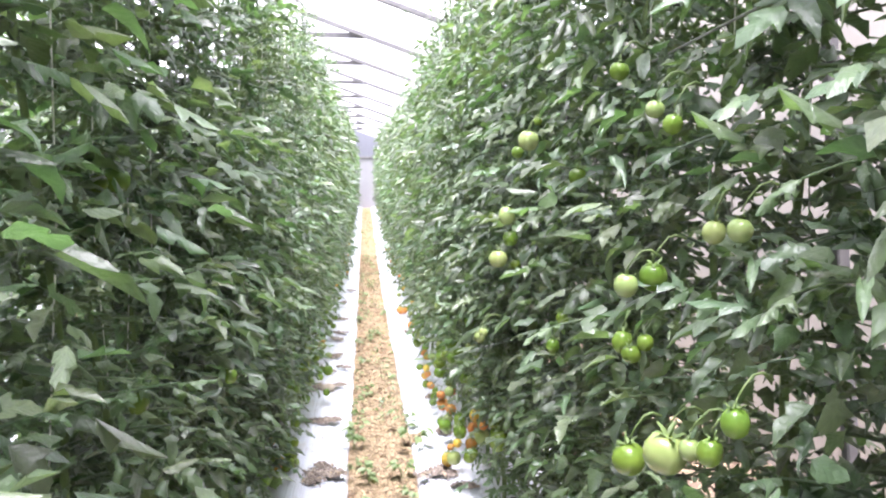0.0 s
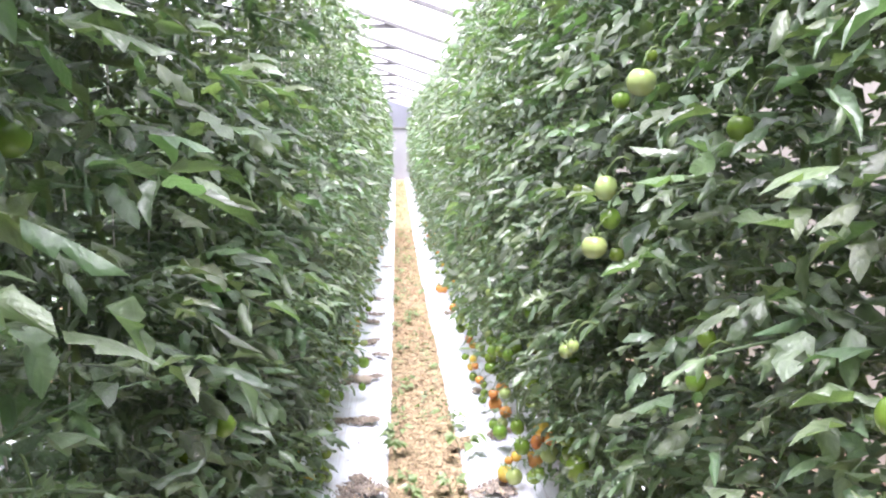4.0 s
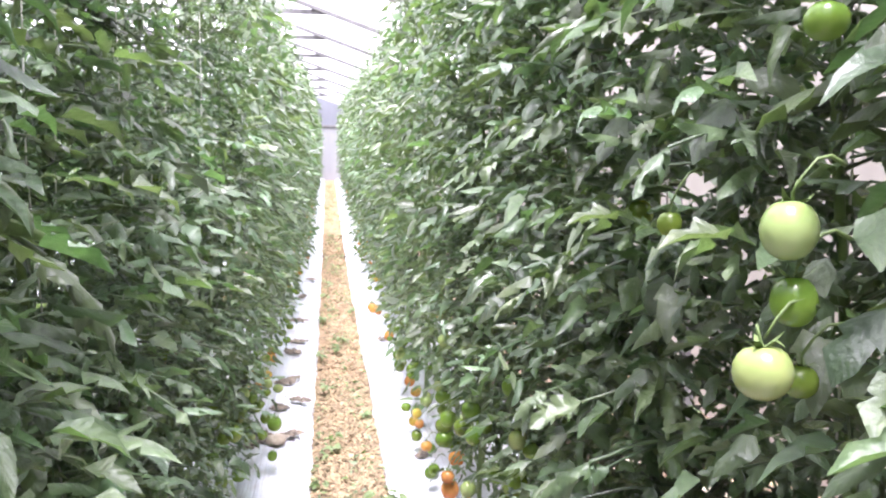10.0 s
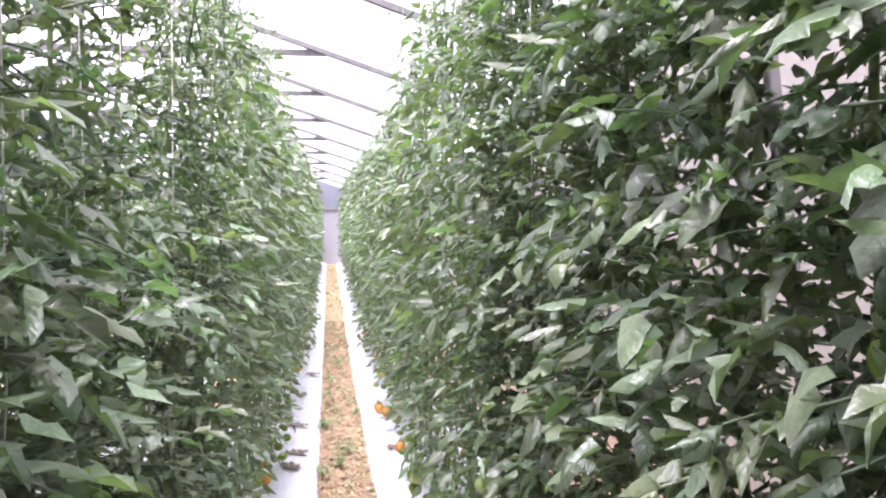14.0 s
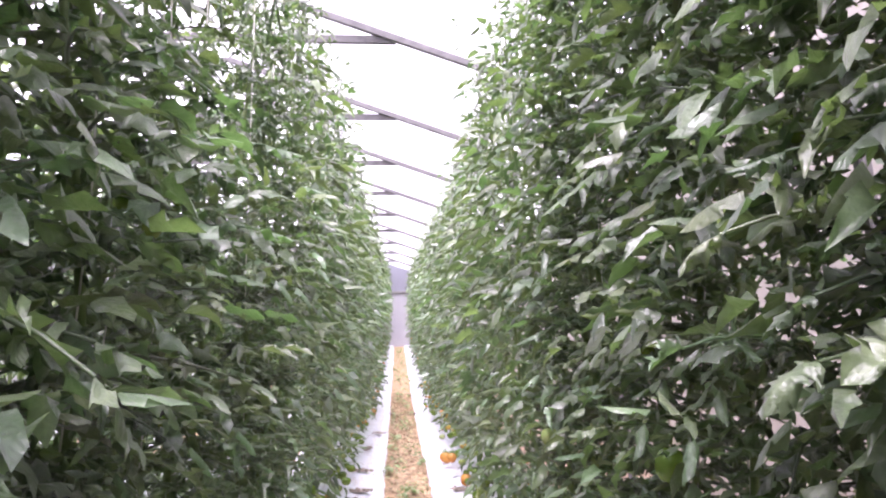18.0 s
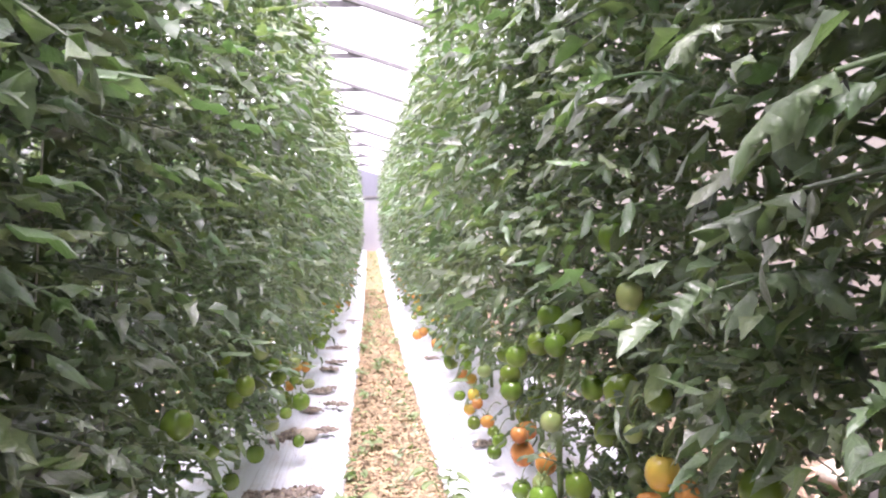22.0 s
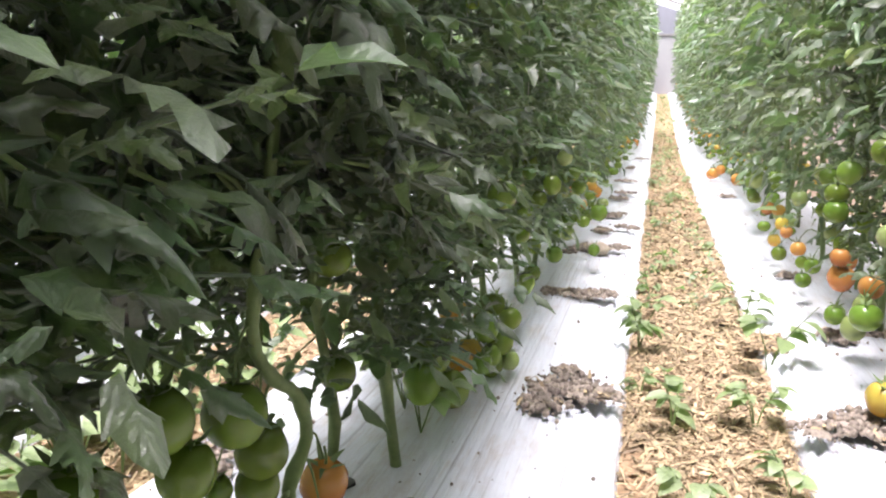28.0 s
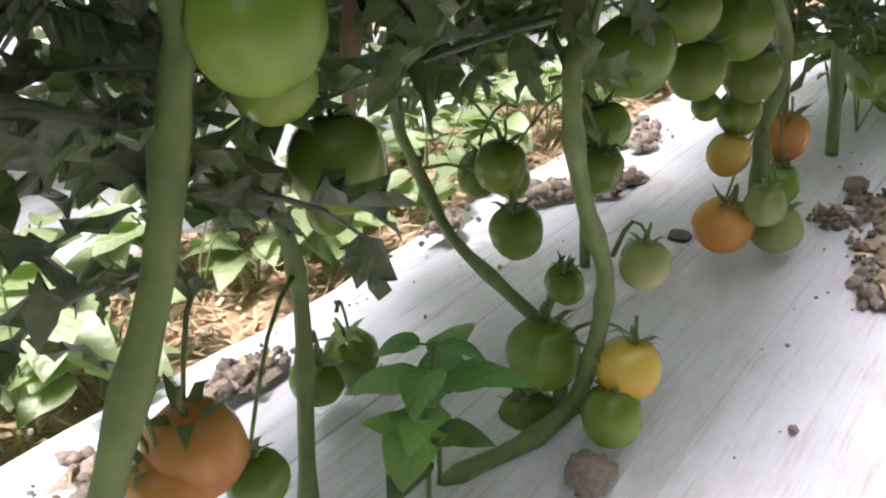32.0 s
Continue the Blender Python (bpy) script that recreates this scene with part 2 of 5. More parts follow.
def roof_material():
    m, n, l, b = material("greenhouse_film", 0.5)
    col, f = noise_ramp(n, l, 0.7, [(0.3, (0.5, 0.51, 0.52)), (0.7, (0.58, 0.58, 0.58))], where="World", stretch=(1, 0.3, 1))
    tr, tp, mx = n.new("ShaderNodeBsdfTranslucent"), n.new("ShaderNodeBsdfTransparent"), n.new("ShaderNodeMixShader")
    l.new(col, tr.inputs["Color"])
    mx.inputs[0].default_value = 0.12
    l.new(tr.outputs[0], mx.inputs[1])
    l.new(tp.outputs[0], mx.inputs[2])
    l.new(mx.outputs[0], n["Material Output"].inputs["Surface"])
    return m


M_ROOF = roof_material()


def fruit_material(name, top, low, mottled):
    m, n, l, b = material(name, 0.25)
    tc = n.new("ShaderNodeTexCoord")
    sp = n.new("ShaderNodeSeparateXYZ")
    l.new(tc.outputs["Generated"], sp.inputs[0])
    nz = n.new("ShaderNodeTexNoise")
    nz.inputs["Scale"].default_value = 3.0
    l.new(tc.outputs["Generated"], nz.inputs["Vector"])
    ad = n.new("ShaderNodeMath")
    ad.operation, ad.inputs[1].default_value = "MULTIPLY_ADD", mottled
    l.new(nz.outputs["Fac"], ad.inputs[0])
    l.new(sp.outputs["Z"], ad.inputs[2])
    rp = n.new("ShaderNodeValToRGB")
    rp.color_ramp.elements[0].position, rp.color_ramp.elements[0].color = 0.45, (*low, 1)
    rp.color_ramp.elements[1].position, rp.color_ramp.elements[1].color = 1.15, (*top, 1)
    l.new(ad.outputs[0], rp.inputs["Fac"])
    l.new(varied(n, l, rp.outputs[0], False, 0.8, 1.2, 0.012), b.inputs["Base Color"])
    b.inputs["Specular IOR Level"].default_value = 0.38
    b.inputs["Subsurface Weight"].default_value = 0.15
    b.inputs["Subsurface Radius"].default_value = (0.02, 0.015, 0.005)
    return m


M_FRUIT = {
    "green": fruit_material("green_tomato", (0.1, 0.168, 0.022), (0.172, 0.255, 0.04), 0.5),
    "pale": fruit_material("pale_green_tomato", (0.21, 0.275, 0.09), (0.3, 0.355, 0.14), 0.5),
    "yellow": fruit_material("ripening_tomato", (0.48, 0.35, 0.065), (0.55, 0.29, 0.045), 0.6),
    "orange": fruit_material("orange_tomato", (0.5, 0.25, 0.065), (0.53, 0.2, 0.05), 0.5),
}


# ---- mesh helpers ----
def mesh(name, verts, faces, mat, smooth=True, blade=()):
    me = bpy.data.meshes.new(name)
    me.from_pydata([tuple(v) for v in verts], [], faces)
    me.materials.append(mat)
    if smooth:
        me.polygons.foreach_set("use_smooth", [True] * len(me.polygons))
    if blade:
        layer = me.attributes.new("blade", "FLOAT_VECTOR", "POINT")
        layer.data.foreach_set("vector", [c for v in blade for c in v])
    me.update()
    return me


UNIT = 1.1
GROWN = Matrix.Scale(UNIT, 4)


def put(name, me, parent=None, m=None, label=""):
    """One mesh as an object, in place m relative to its parent. The plan is drawn in units of 1.1 m."""
    ob = new(name, me)
    ob.parent = parent
    if parent is None:
        ob.matrix_basis = GROWN @ (m if m is not None else Matrix())
    elif m is not None:
        ob.matrix_basis = m
    if label:
        ob["label"] = label
    return ob


def thing(name, m, label, category, group="", kind=""):
    ob = new(name)
    ob.matrix_basis = GROWN @ m
    return tagged(ob, label, category, group, kind)


class Shape:
    """Gathers vertices and faces of one mesh."""

    def __init__(self):
        self.v, self.f, self.blade = [], [], []

    def add(self, verts, faces, m=None, blade=()):
        k = len(self.v)
        if blade:
            self.blade += [(0.0, 1.0, 0.0)] * (k - len(self.blade))
            self.blade += blade
        self.v += [m @ Vector(v) for v in verts] if m is not None else [Vector(v) for v in verts]
        self.f += [tuple(i + k for i in f) for f in faces]
        return self

    def box(self, x0, x1, y0, y1, z0, z1, bevel=0.0, m=None):
        b = min(bevel, (x1 - x0) * 0.4, (y1 - y0) * 0.4, (z1 - z0) * 0.4)
        if b <= 0:
            vs = [(x, y, z) for z in (z0, z1) for x, y in ((x0, y0), (x1, y0), (x1, y1), (x0, y1))]
            return self.add(vs, [(3, 2, 1, 0), (4, 5, 6, 7), (0, 1, 5, 4), (1, 2, 6, 5), (2, 3, 7, 6), (3, 0, 4, 7)], m)
        rings = []
        for z, i in ((z0, b), (z0 + b, 0), (z1 - b, 0), (z1, b)):
            rings.append([(x0 + i, y0 + i, z), (x1 - i, y0 + i, z), (x1 - i, y1 - i, z), (x0 + i, y1 - i, z)])
        vs = [p for r in rings for p in r]
        fs = [(3, 2, 1, 0), (12, 13, 14, 15)]
        for k in range(3):
            for j in range(4):
                a, c = 4 * k + j, 4 * k + (j + 1) % 4
                fs.append((a, c, c + 4, a + 4))
        return self.add(vs, fs, m)

    def tube(self, points, radii, sides=6, cap=True):
        pts = [Vector(p) for p in points]
        if not hasattr(radii, "__len__"):
            radii = [radii] * len(pts)
        k = len(self.v)
        side = Vector((0.62, 0.71, 0.33))
        for i, p in enumerate(pts):
            d = (pts[min(i + 1, len(pts) - 1)] - pts[max(i - 1, 0)]).normalized()
            side = (side - d * side.dot(d)).normalized()
            other = d.cross(side)
            for s in range(sides):
                a = 2 * math.pi * s / sides
                self.v.append(p + radii[i] * (side * math.cos(a) + other * math.sin(a)))
        for i in range(len(pts) - 1):
            for s in range(sides):
                a, b = k + i * sides + s, k + i * sides + (s + 1) % sides
                self.f.append((a, b, b + sides, a + sides))
        if cap:
            self.f.append(tuple(k + s for s in range(sides))[::-1])
            e = k + (len(pts) - 1) * sides
            self.f.append(tuple(e + s for s in range(sides)))
        return self

    def made(self, name, mat, smooth=True):
        if self.blade:
            self.blade += [(0.0, 1.0, 0.0)] * (len(self.v) - len(self.blade))
        return mesh(name, self.v, self.f, mat, smooth, self.blade)


rng = random.Random(7)


def rnd(a, b):
    return rng.uniform(a, b)


def ground(y):
    """The floor climbs gently towards the far end."""
    return max(0.0, y - 20.0) * 0.06


# ---- tomato leaves ----
def outline(stations, notch, forward=0.05):
    """Half-widths along a lobed leaflet: (place, half-width, how far a tooth points to the tip)."""
    rows = []
    for t, tooth in stations:
        w = math.sin(math.pi * t ** 0.72) ** 0.75 * (1 - 0.15 * t ** 3) if 0 < t < 1 else 0.03
        rows.append((t, w * (1 - notch * (tooth < 0)), forward * tooth))
    return rows


OUTLINES = {
    0: outline([(0, 0), (0.36, 0), (1, 0)], 0),
    5: outline([(0, 0), (0.18, 0), (0.55, 0), (1, 0)], 0),
    4: outline([(0, 0), (0.14, 0), (0.38, 1), (0.5, -1), (0.72, 0.5), (1, 0)], 0.22, 0.06),
    1: outline([(0, 0), (0.09, 0), (0.24, 1), (0.31, -1), (0.45, 1), (0.52, -1), (0.66, 1), (0.73, -1), (0.85, 0.5), (1, 0)], 0.34, 0.06),
    2: outline([(0, 0), (0.06, 0), (0.15, 1), (0.2, -1), (0.29, 1), (0.34, -1), (0.44, 1), (0.49, -1), (0.58, 1), (0.63, -1), (0.72, 1), (0.77, -1), (0.86, 0.5), (1, 0)], 0.28, 0.06),
    3: outline([(0, 0), (0.06, 0), (0.14, 0), (0.24, 0), (0.36, 0), (0.5, 0), (0.64, 0), (0.78, 0), (0.9, 0), (1, 0)], 0),
}


def leaflet(shape, root, turn, length, width, droop, fold, fine=1):
    """One leaflet, its margins rolled and its tip drooping. fine names its outline."""
    calm = fine == 3
    curl = rnd(-0.3, 0.3) if calm else rng.choice((rnd(0.5, 1.9), rnd(1.2, 2.7), rnd(-2.4, -0.5)))
    curl = curl if abs(curl) > 0.05 else 0.05
    twist = rnd(-0.2, 0.2) if calm else rnd(-0.6, 0.6)
    verts, faces, blade = [], [], []
    m = Matrix.Translation(root) @ turn
    wav = rnd(0, 6)
    across = (1.0, 0.5) if fine in (2, 3) else (1.0,)
    y = z = last = 0.0
    for s, w, tooth in OUTLINES[fine]:
        a = droop * 1.25 * s ** 1.6
        y += length * (s - last) * math.cos(a)
        z -= length * (s - last) * math.sin(a)
        last = s
        roll = twist * s
        for side in (-1, 1):
            ww = width * 0.5 * w * (1 + 0.07 * math.sin(wav + 7 * s + side)) * (1 if calm else rnd(0.84, 1.14))
            c = curl * (1 + 0.3 * math.sin(wav + 4 * s + side))
            c = c if abs(c) > 0.05 else 0.05
            for f in across:
                x = ww * math.sin(c * f) / c
                up = -ww * (1 - math.cos(c * f)) / c + x * math.sin(fold)
                x *= side * math.cos(fold)
                up += (0.03 if calm else 0.24 if fine in (1, 2) else 0.15) * width * f * f * math.sin(wav + 13 * s + 2 * side) * w
                if f < 1 and not calm:
                    up += rnd(-0.05, 0.05) * width * w
                lead = length * (tooth * f * f - 0.05 * w * f)
                blade.append((s, f, 1.0))
                verts.append((x * math.cos(roll) + up * math.sin(roll), y + lead, z + up * math.cos(roll) - x * math.sin(roll)))
        verts.append((0, y, z))
        blade.append((s, 0.0, 1.0))
    k = len(across)
    per = 2 * k + 1
    for i in range(len(OUTLINES[fine]) - 1):
        a, b = i * per, (i + 1) * per
        lane = list(range(k)) + [2 * k] + list(range(2 * k - 1, k - 1, -1))
        faces += [(a + p, b + p, b + q, a + q) for p, q in zip(lane, lane[1:])]
    shape.add(verts, faces, m, blade if fine in (1, 2, 3, 4) else ())


def compound_leaf(shape, m, size, fine=1, pairs=3, sag=0.9):
    """A tomato leaf: a drooping stalk with pairs of leaflets and one at its tip."""
    part_shape = Shape()
    n = 4 if fine in (1, 2, 3) else 3
    small = 0.69 if fine in (1, 2) else 0.8
    pts, ang = [Vector((0, 0, 0))], 0.32
    step = size / n
    dirs = []
    for i in range(n):
        ang -= sag / n * rnd(0.6, 1.4)
        d = Vector((rnd(-0.06, 0.06), math.cos(ang), math.sin(ang)))
        dirs.append(d)
        pts.append(pts[-1] + d * step)
    if fine in (1, 2, 3):
        part_shape.tube(pts, [0.006 * size / 0.35 * (1 - 0.12 * i) for i in range(n + 1)], 4, False)
    for k in range(pairs):
        i = min(n - 1, (0 if pairs > 3 else n // 3) + int(k * (n - n // 3) / pairs + 0.6))
        for side in (-1, 1):
            d = dirs[i]
            pitch = math.degrees(math.asin(max(-1, min(1, d.z))))
            turn = pose(0, 0, 0, pitch * 0.35 + rnd(-30, 26), side * rnd(-35, 38), side * rnd(-92, -36))
            s = size * rnd(0.3, 0.5) * (0.85 + 0.15 * k) * small
            leaflet(part_shape, pts[i] + dirs[i] * step * rnd(0.0, 0.5) + Vector((side * 0.01, 0, 0)), turn, s, s * rnd(0.46, 0.7), rnd(-0.1, 0.85), rnd(-0.1, 0.5), fine)
    d = dirs[-1]
    s = size * rnd(0.42, 0.56) * small
    leaflet(part_shape, pts[-1], pose(0, 0, 0, math.degrees(math.asin(max(-1, min(1, d.z)))) - 5, rnd(-20, 20), rnd(-15, 15)), s, s * rnd(0.5, 0.7), rnd(0.0, 0.85), rnd(-0.1, 0.4), fine)
    shape.add(part_shape.v, part_shape.f, m, part_shape.blade + [(0.0, 1.0, 0.0)] * (len(part_shape.v) - len(part_shape.blade)) if fine in (1, 2, 3, 4) else ())


LEAVES = []
for _ in range(20):
    s = Shape()
    compound_leaf(s, Matrix(), rnd(0.31, 0.39), 1, 4, rnd(0.1, 0.75))
    LEAVES.append(s.made("leaf", M_LEAF))
CLOSE_LEAVES = []
for _ in range(14):
    s = Shape()
    compound_leaf(s, Matrix(), rnd(0.31, 0.39), 2, 4, rnd(0.15, 0.8))
    CLOSE_LEAVES.append(s.made("leaf", M_LEAF))


# ---- tomatoes ----
def fruit_mesh(name, r, lobes, tall, mat, nu=16, nv=10):
    s = Shape()
    ph = rnd(0, 6)
    for j in range(nv + 1):
        t = math.pi * j / nv
        for i in range(nu):
            a = 2 * math.pi * i / nu
            rr = math.sin(t) * (1 + 0.045 * math.cos(lobes * a + ph) * (0.4 + 0.6 * math.cos(t / 2)) + 0.03 * math.sin(2 * a + ph))
            z = math.cos(t) * tall - 0.16 * math.exp(-(t / 0.42) ** 2) + 0.05 * math.exp(-((math.pi - t) / 0.3) ** 2)
            s.v.append(Vector((r * rr * math.cos(a), r * rr * math.sin(a), r * z)))
    for j in range(nv):
        for i in range(nu):
            a, b = j * nu + i, j * nu + (i + 1) % nu
            s.f.append((a, a + nu, b + nu, b))
    return s.made(name, mat)


FRUITS = {k: [fruit_mesh("tomato", 0.05 * q, n, t, M_FRUIT[k]) for q, n, t in ((1.03, 5, 1.06), (0.96, 6, 1.14), (1.05, 4, 1.0))] for k in M_FRUIT}


SMALL_FRUITS = {k: [fruit_mesh("tomato", 0.05, 5, 0.88, M_FRUIT[k], 10, 6)] for k in M_FRUIT}


def calyx_mesh():
    s = Shape()
    for i in range(5):
        a = 2 * math.pi * i / 5 + rnd(-0.2, 0.2)
        pts = [(0.0, 0.001), (0.014, 0.006), (0.03, 0.01 + rnd(0, 0.008)), (0.046, 0.014 + rnd(-0.008, 0.02))]
        w = (0.005, 0.008, 0.0055, 0.0008)
        vs = []
        for (d, z), h in zip(pts, w):
            for side in (-1, 1):
                vs.append((d * math.cos(a) - side * h * math.sin(a), d * math.sin(a) + side * h * math.cos(a), z))
        s.add(vs, [(0, 1, 3, 2), (2, 3, 5, 4), (4, 5, 7, 6)])
    s.tube([(0, 0, 0), (0.003, 0.002, 0.02), (0.0, 0.008, 0.045)], [0.0035, 0.003, 0.003], 5)
    return s.made("calyx", M_STEM)


CALYXES = [calyx_mesh() for _ in range(3)]


def fruit_on(parent, place, kind="green", scale=1.0, tilt=20):
    """A tomato with its calyx, as part of a plant; place is in the plant's own space."""
    m = pose(*place, rnd(-tilt, tilt), rnd(-tilt, tilt), rnd(0, 360)) @ Matrix.Scale(scale, 4)
    f = put("tomato", rng.choice(FRUITS[kind]), parent, m, {"green": "green unripe tomato", "pale": "pale green tomato", "yellow": "yellow ripening tomato", "orange": "orange ripening tomato"}[kind])
    put("calyx", rng.choice(CALYXES), f, pose(0, 0, 0.041, 0, 0, 0))
    return f


# ---- floor ----
LEFT_EDGE, RIGHT_EDGE, PITCH = -0.24, 0.25, 1.75
BED = 1.24
Y0, Y1 = -4.0, 42.0
HOUSE_LEFT, HOUSE_RIGHT = -7.0, 3.2
EAVE, POST_X, RIDGE_X, SLOPE = 4.8, 1.2, -2.9, 0.34

gs = Shape()
ys = [-400, -60, -20, -4] + [i for i in range(0, 43)] + [45, 60, 120, 500]
xs = [-400, -60, -12, -7, -3, 0, 3, 8, 60, 400]
for y in ys:
    for x in xs:
        gs.v.append(Vector((x, y, min(ground(y), 1.4) - 0.09)))
for i in range(len(ys) - 1):
    for j in range(len(xs) - 1):
        a = i * len(xs) + j
        gs.f.append((a, a + 1, a + 1 + len(xs), a + len(xs)))
tagged(put("ground", gs.made("ground", M_SOIL)), "dry brown soil floor of the greenhouse", "ground", kind="structure")


def walkway(name, x0, x1, label):
    s = Shape()
    n = int((Y1 - Y0) / 0.12)
    for i in range(n + 1):
        y = Y0 + (Y1 - Y0) * i / n
        for j in range(9):
            x = x0 + (x1 - x0) * j / 8
            z = ground(y) - 0.04 + 0.014 * noise.noise((x * 5, y * 3, 1)) + 0.008 * noise.noise((x * 16, y * 16, 4))
            s.v.append(Vector((x, y, z)))
    for i in range(n):
        for j in range(8):
            a = i * 9 + j
            s.f.append((a, a + 1, a + 10, a + 9))
    return tagged(put(name, s.made(name, M_PATH)), label, "path", kind="structure")


def film_bed(name, x0, x1, label):
    """A low bed under white film: flat top, pleated borders, wrinkles."""
    s = Shape()
    n = int((Y1 - Y0) / 0.09)
    u = [0, 0.012, 0.03, 0.045, 0.06, 0.075, 0.095, 0.12, 0.18, 0.3, 0.42, 0.5, 0.58, 0.7, 0.82, 0.88, 0.905, 0.925, 0.94, 0.955, 0.97, 0.988, 1.0]
    zz = [-0.055, -0.012, 0.012, -0.008, 0.024, 0.004, 0.034, 0.022, 0.042, 0.058, 0.064, 0.066, 0.064, 0.058, 0.042, 0.022, 0.034, 0.004, 0.024, -0.008, 0.012, -0.012, -0.055]
    k = len(u)
    for i in range(n + 1):
        y = Y0 + (Y1 - Y0) * i / n
        off = 0.022 * noise.noise((y * 0.8, x0, 2)) + 0.015 * noise.noise((y * 3.1, x0, 5)) + 0.006 * noise.noise((y * 9.0, x0, 7))
        for a, z in zip(u, zz):
            x = x0 + (x1 - x0) * a + off * (1 if a < 0.3 else -1 if a > 0.7 else 0.2)
            wr = 0.012 * noise.noise((x * 2.4, y * 1.7, 0)) + 0.006 * noise.noise((x * 14, y * 2.5, 3)) + 0.004 * noise.noise((x * 9, y * 9, 8))
            s.v.append(Vector((x, y, ground(y) + z + (wr if 0 < a < 1 else 0))))
    for i in range(n):
        for j in range(k - 1):
            a = i * k + j
            s.f.append((a, a + 1, a + 1 + k, a + k))
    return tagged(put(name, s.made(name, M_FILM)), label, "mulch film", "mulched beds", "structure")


walkway("path", LEFT_EDGE - 0.05, RIGHT_EDGE + 0.05, "straw-covered earth path between the beds")
BEDS = [(RIGHT_EDGE, RIGHT_EDGE + 1.2)] + [(LEFT_EDGE - BED - PITCH * k, LEFT_EDGE - PITCH * k) for k in range(4)]
for i, (a, b) in enumerate(BEDS):
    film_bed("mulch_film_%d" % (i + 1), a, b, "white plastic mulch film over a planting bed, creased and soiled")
for k in range(3):
    walkway("path_%d" % (k + 2), LEFT_EDGE - PITCH * (k + 1) - 0.05, LEFT_EDGE - BED - PITCH * k + 0.05, "straw-littered earth path between mulched beds")

# ---- greenhouse frame ----
TRUSSES = [13.3 + 3.25 * k for k in range(-5, 9)]


def roof_z(x):
    return EAVE + SLOPE * (4.1 - abs(x - RIDGE_X))


def bar(a, b, w, h):
    """A square section bar from a to b."""
    a, b = Vector(a), Vector(b)
    q = (b - a).to_track_quat("Y", "Z").to_matrix().to_4x4()
    return Shape().box(-w / 2, w / 2, 0, (b - a).length, -h / 2, h / 2, 0.006, Matrix.Translation(a) @ q)


def truss():
    t = thing("roof_truss", Matrix(), "grey galvanised steel roof truss with posts and a collar tie", "roof truss", "roof trusses")
    left = RIDGE_X - 4.1
    put("rafter", bar((RIDGE_X, 0, roof_z(RIDGE_X)), (POST_X, 0, EAVE), 0.075, 0.085).made("rafter", M_STEEL, False), t)
    put("rafter", bar((RIDGE_X, 0, roof_z(RIDGE_X)), (left, 0, EAVE), 0.075, 0.085).made("rafter", M_STEEL, False), t)
    c = POST_X - 1.32
    put("collar_tie", bar((c, 0.05, roof_z(c)), (2 * RIDGE_X - c, 0.05, roof_z(c)), 0.06, 0.1).made("collar_tie", M_STEEL, False), t)
    put("post", bar((POST_X + 0.0, 0, EAVE), (POST_X + 0.5, 0, -0.1), 0.045, 0.045).made("post", M_STEEL, False), t)
    put("post", bar((left, 0, EAVE), (left, 0, -0.1), 0.07, 0.07).made("post", M_STEEL, False), t)
    return t


first = truss()
first.matrix_basis = GROWN @ pose(0, TRUSSES[0], 0)
for y in TRUSSES[1:]:
    copy_thing(first, pose(0, UNIT * y, 0))


def sheet(name, corners, mat, label, cat, thick=0.03, step=1.0):
    """A thin slab through four corners (a, b, c, d in order)."""
    a, b, c, d = [Vector(p) for p in corners]
    nrm = (b - a).cross(d - a).normalized() * thick
    s = Shape()
    s.add([a, b, c, d, a + nrm, b + nrm, c + nrm, d + nrm], [(3, 2, 1, 0), (4, 5, 6, 7), (0, 1, 5, 4), (1, 2, 6, 5), (2, 3, 7, 6), (3, 0, 4, 7)])
    return tagged(put(name, s.made(name, mat, False)), label, cat, kind="structure")


for nm, x0, z0, x1, z1 in (("roof_film_right", RIDGE_X, roof_z(RIDGE_X) + 0.06, POST_X, EAVE + 0.06), ("roof_film_left", RIDGE_X - 4.1, EAVE + 0.06, RIDGE_X, roof_z(RIDGE_X) + 0.06), ("roof_film_side", POST_X + 0.05, EAVE + 0.06, HOUSE_RIGHT, EAVE - 0.45)):
    s = Shape().add([(x0, Y0, z0), (x1, Y0, z1), (x1, Y1, z1), (x0, Y1, z0)], [(0, 1, 2, 3)])
    r = tagged(put(nm, s.made(nm, M_ROOF, False)), "milky translucent plastic roof film", "roof", kind="structure")
    r.visible_shadow = False

sheet("wall_right", [(HOUSE_RIGHT, Y0, -0.1), (HOUSE_RIGHT, Y1, -0.1), (HOUSE_RIGHT, Y1, EAVE - 0.3), (HOUSE_RIGHT, Y0, EAVE - 0.3)], M_CREAM, "cream plastic sheet side wall", "wall")
sheet("wall_left", [(HOUSE_LEFT, Y1, -0.1), (HOUSE_LEFT, Y0, -0.1), (HOUSE_LEFT, Y0, EAVE), (HOUSE_LEFT, Y1, EAVE)], M_WHITE, "white plastic sheet side wall", "wall")


def gable(name, y, mat, label):
    s = Shape()
    l, r = HOUSE_LEFT, HOUSE_RIGHT
    pts = [(l, -0.1), (r, -0.1), (r, EAVE - 0.4), (POST_X, EAVE), (RIDGE_X, roof_z(RIDGE_X)), (l, EAVE)]
    n = len(pts)
    s.v = [Vector((x, y + d, z)) for d in (0, 0.06) for x, z in pts]
    s.f = [tuple(range(n)), tuple(range(2 * n - 1, n - 1, -1))] + [(i, i + n, (i + 1) % n + n, (i + 1) % n) for i in range(n)]
    return tagged(put(name, s.made(name, mat, False)), label, "wall", kind="structure")


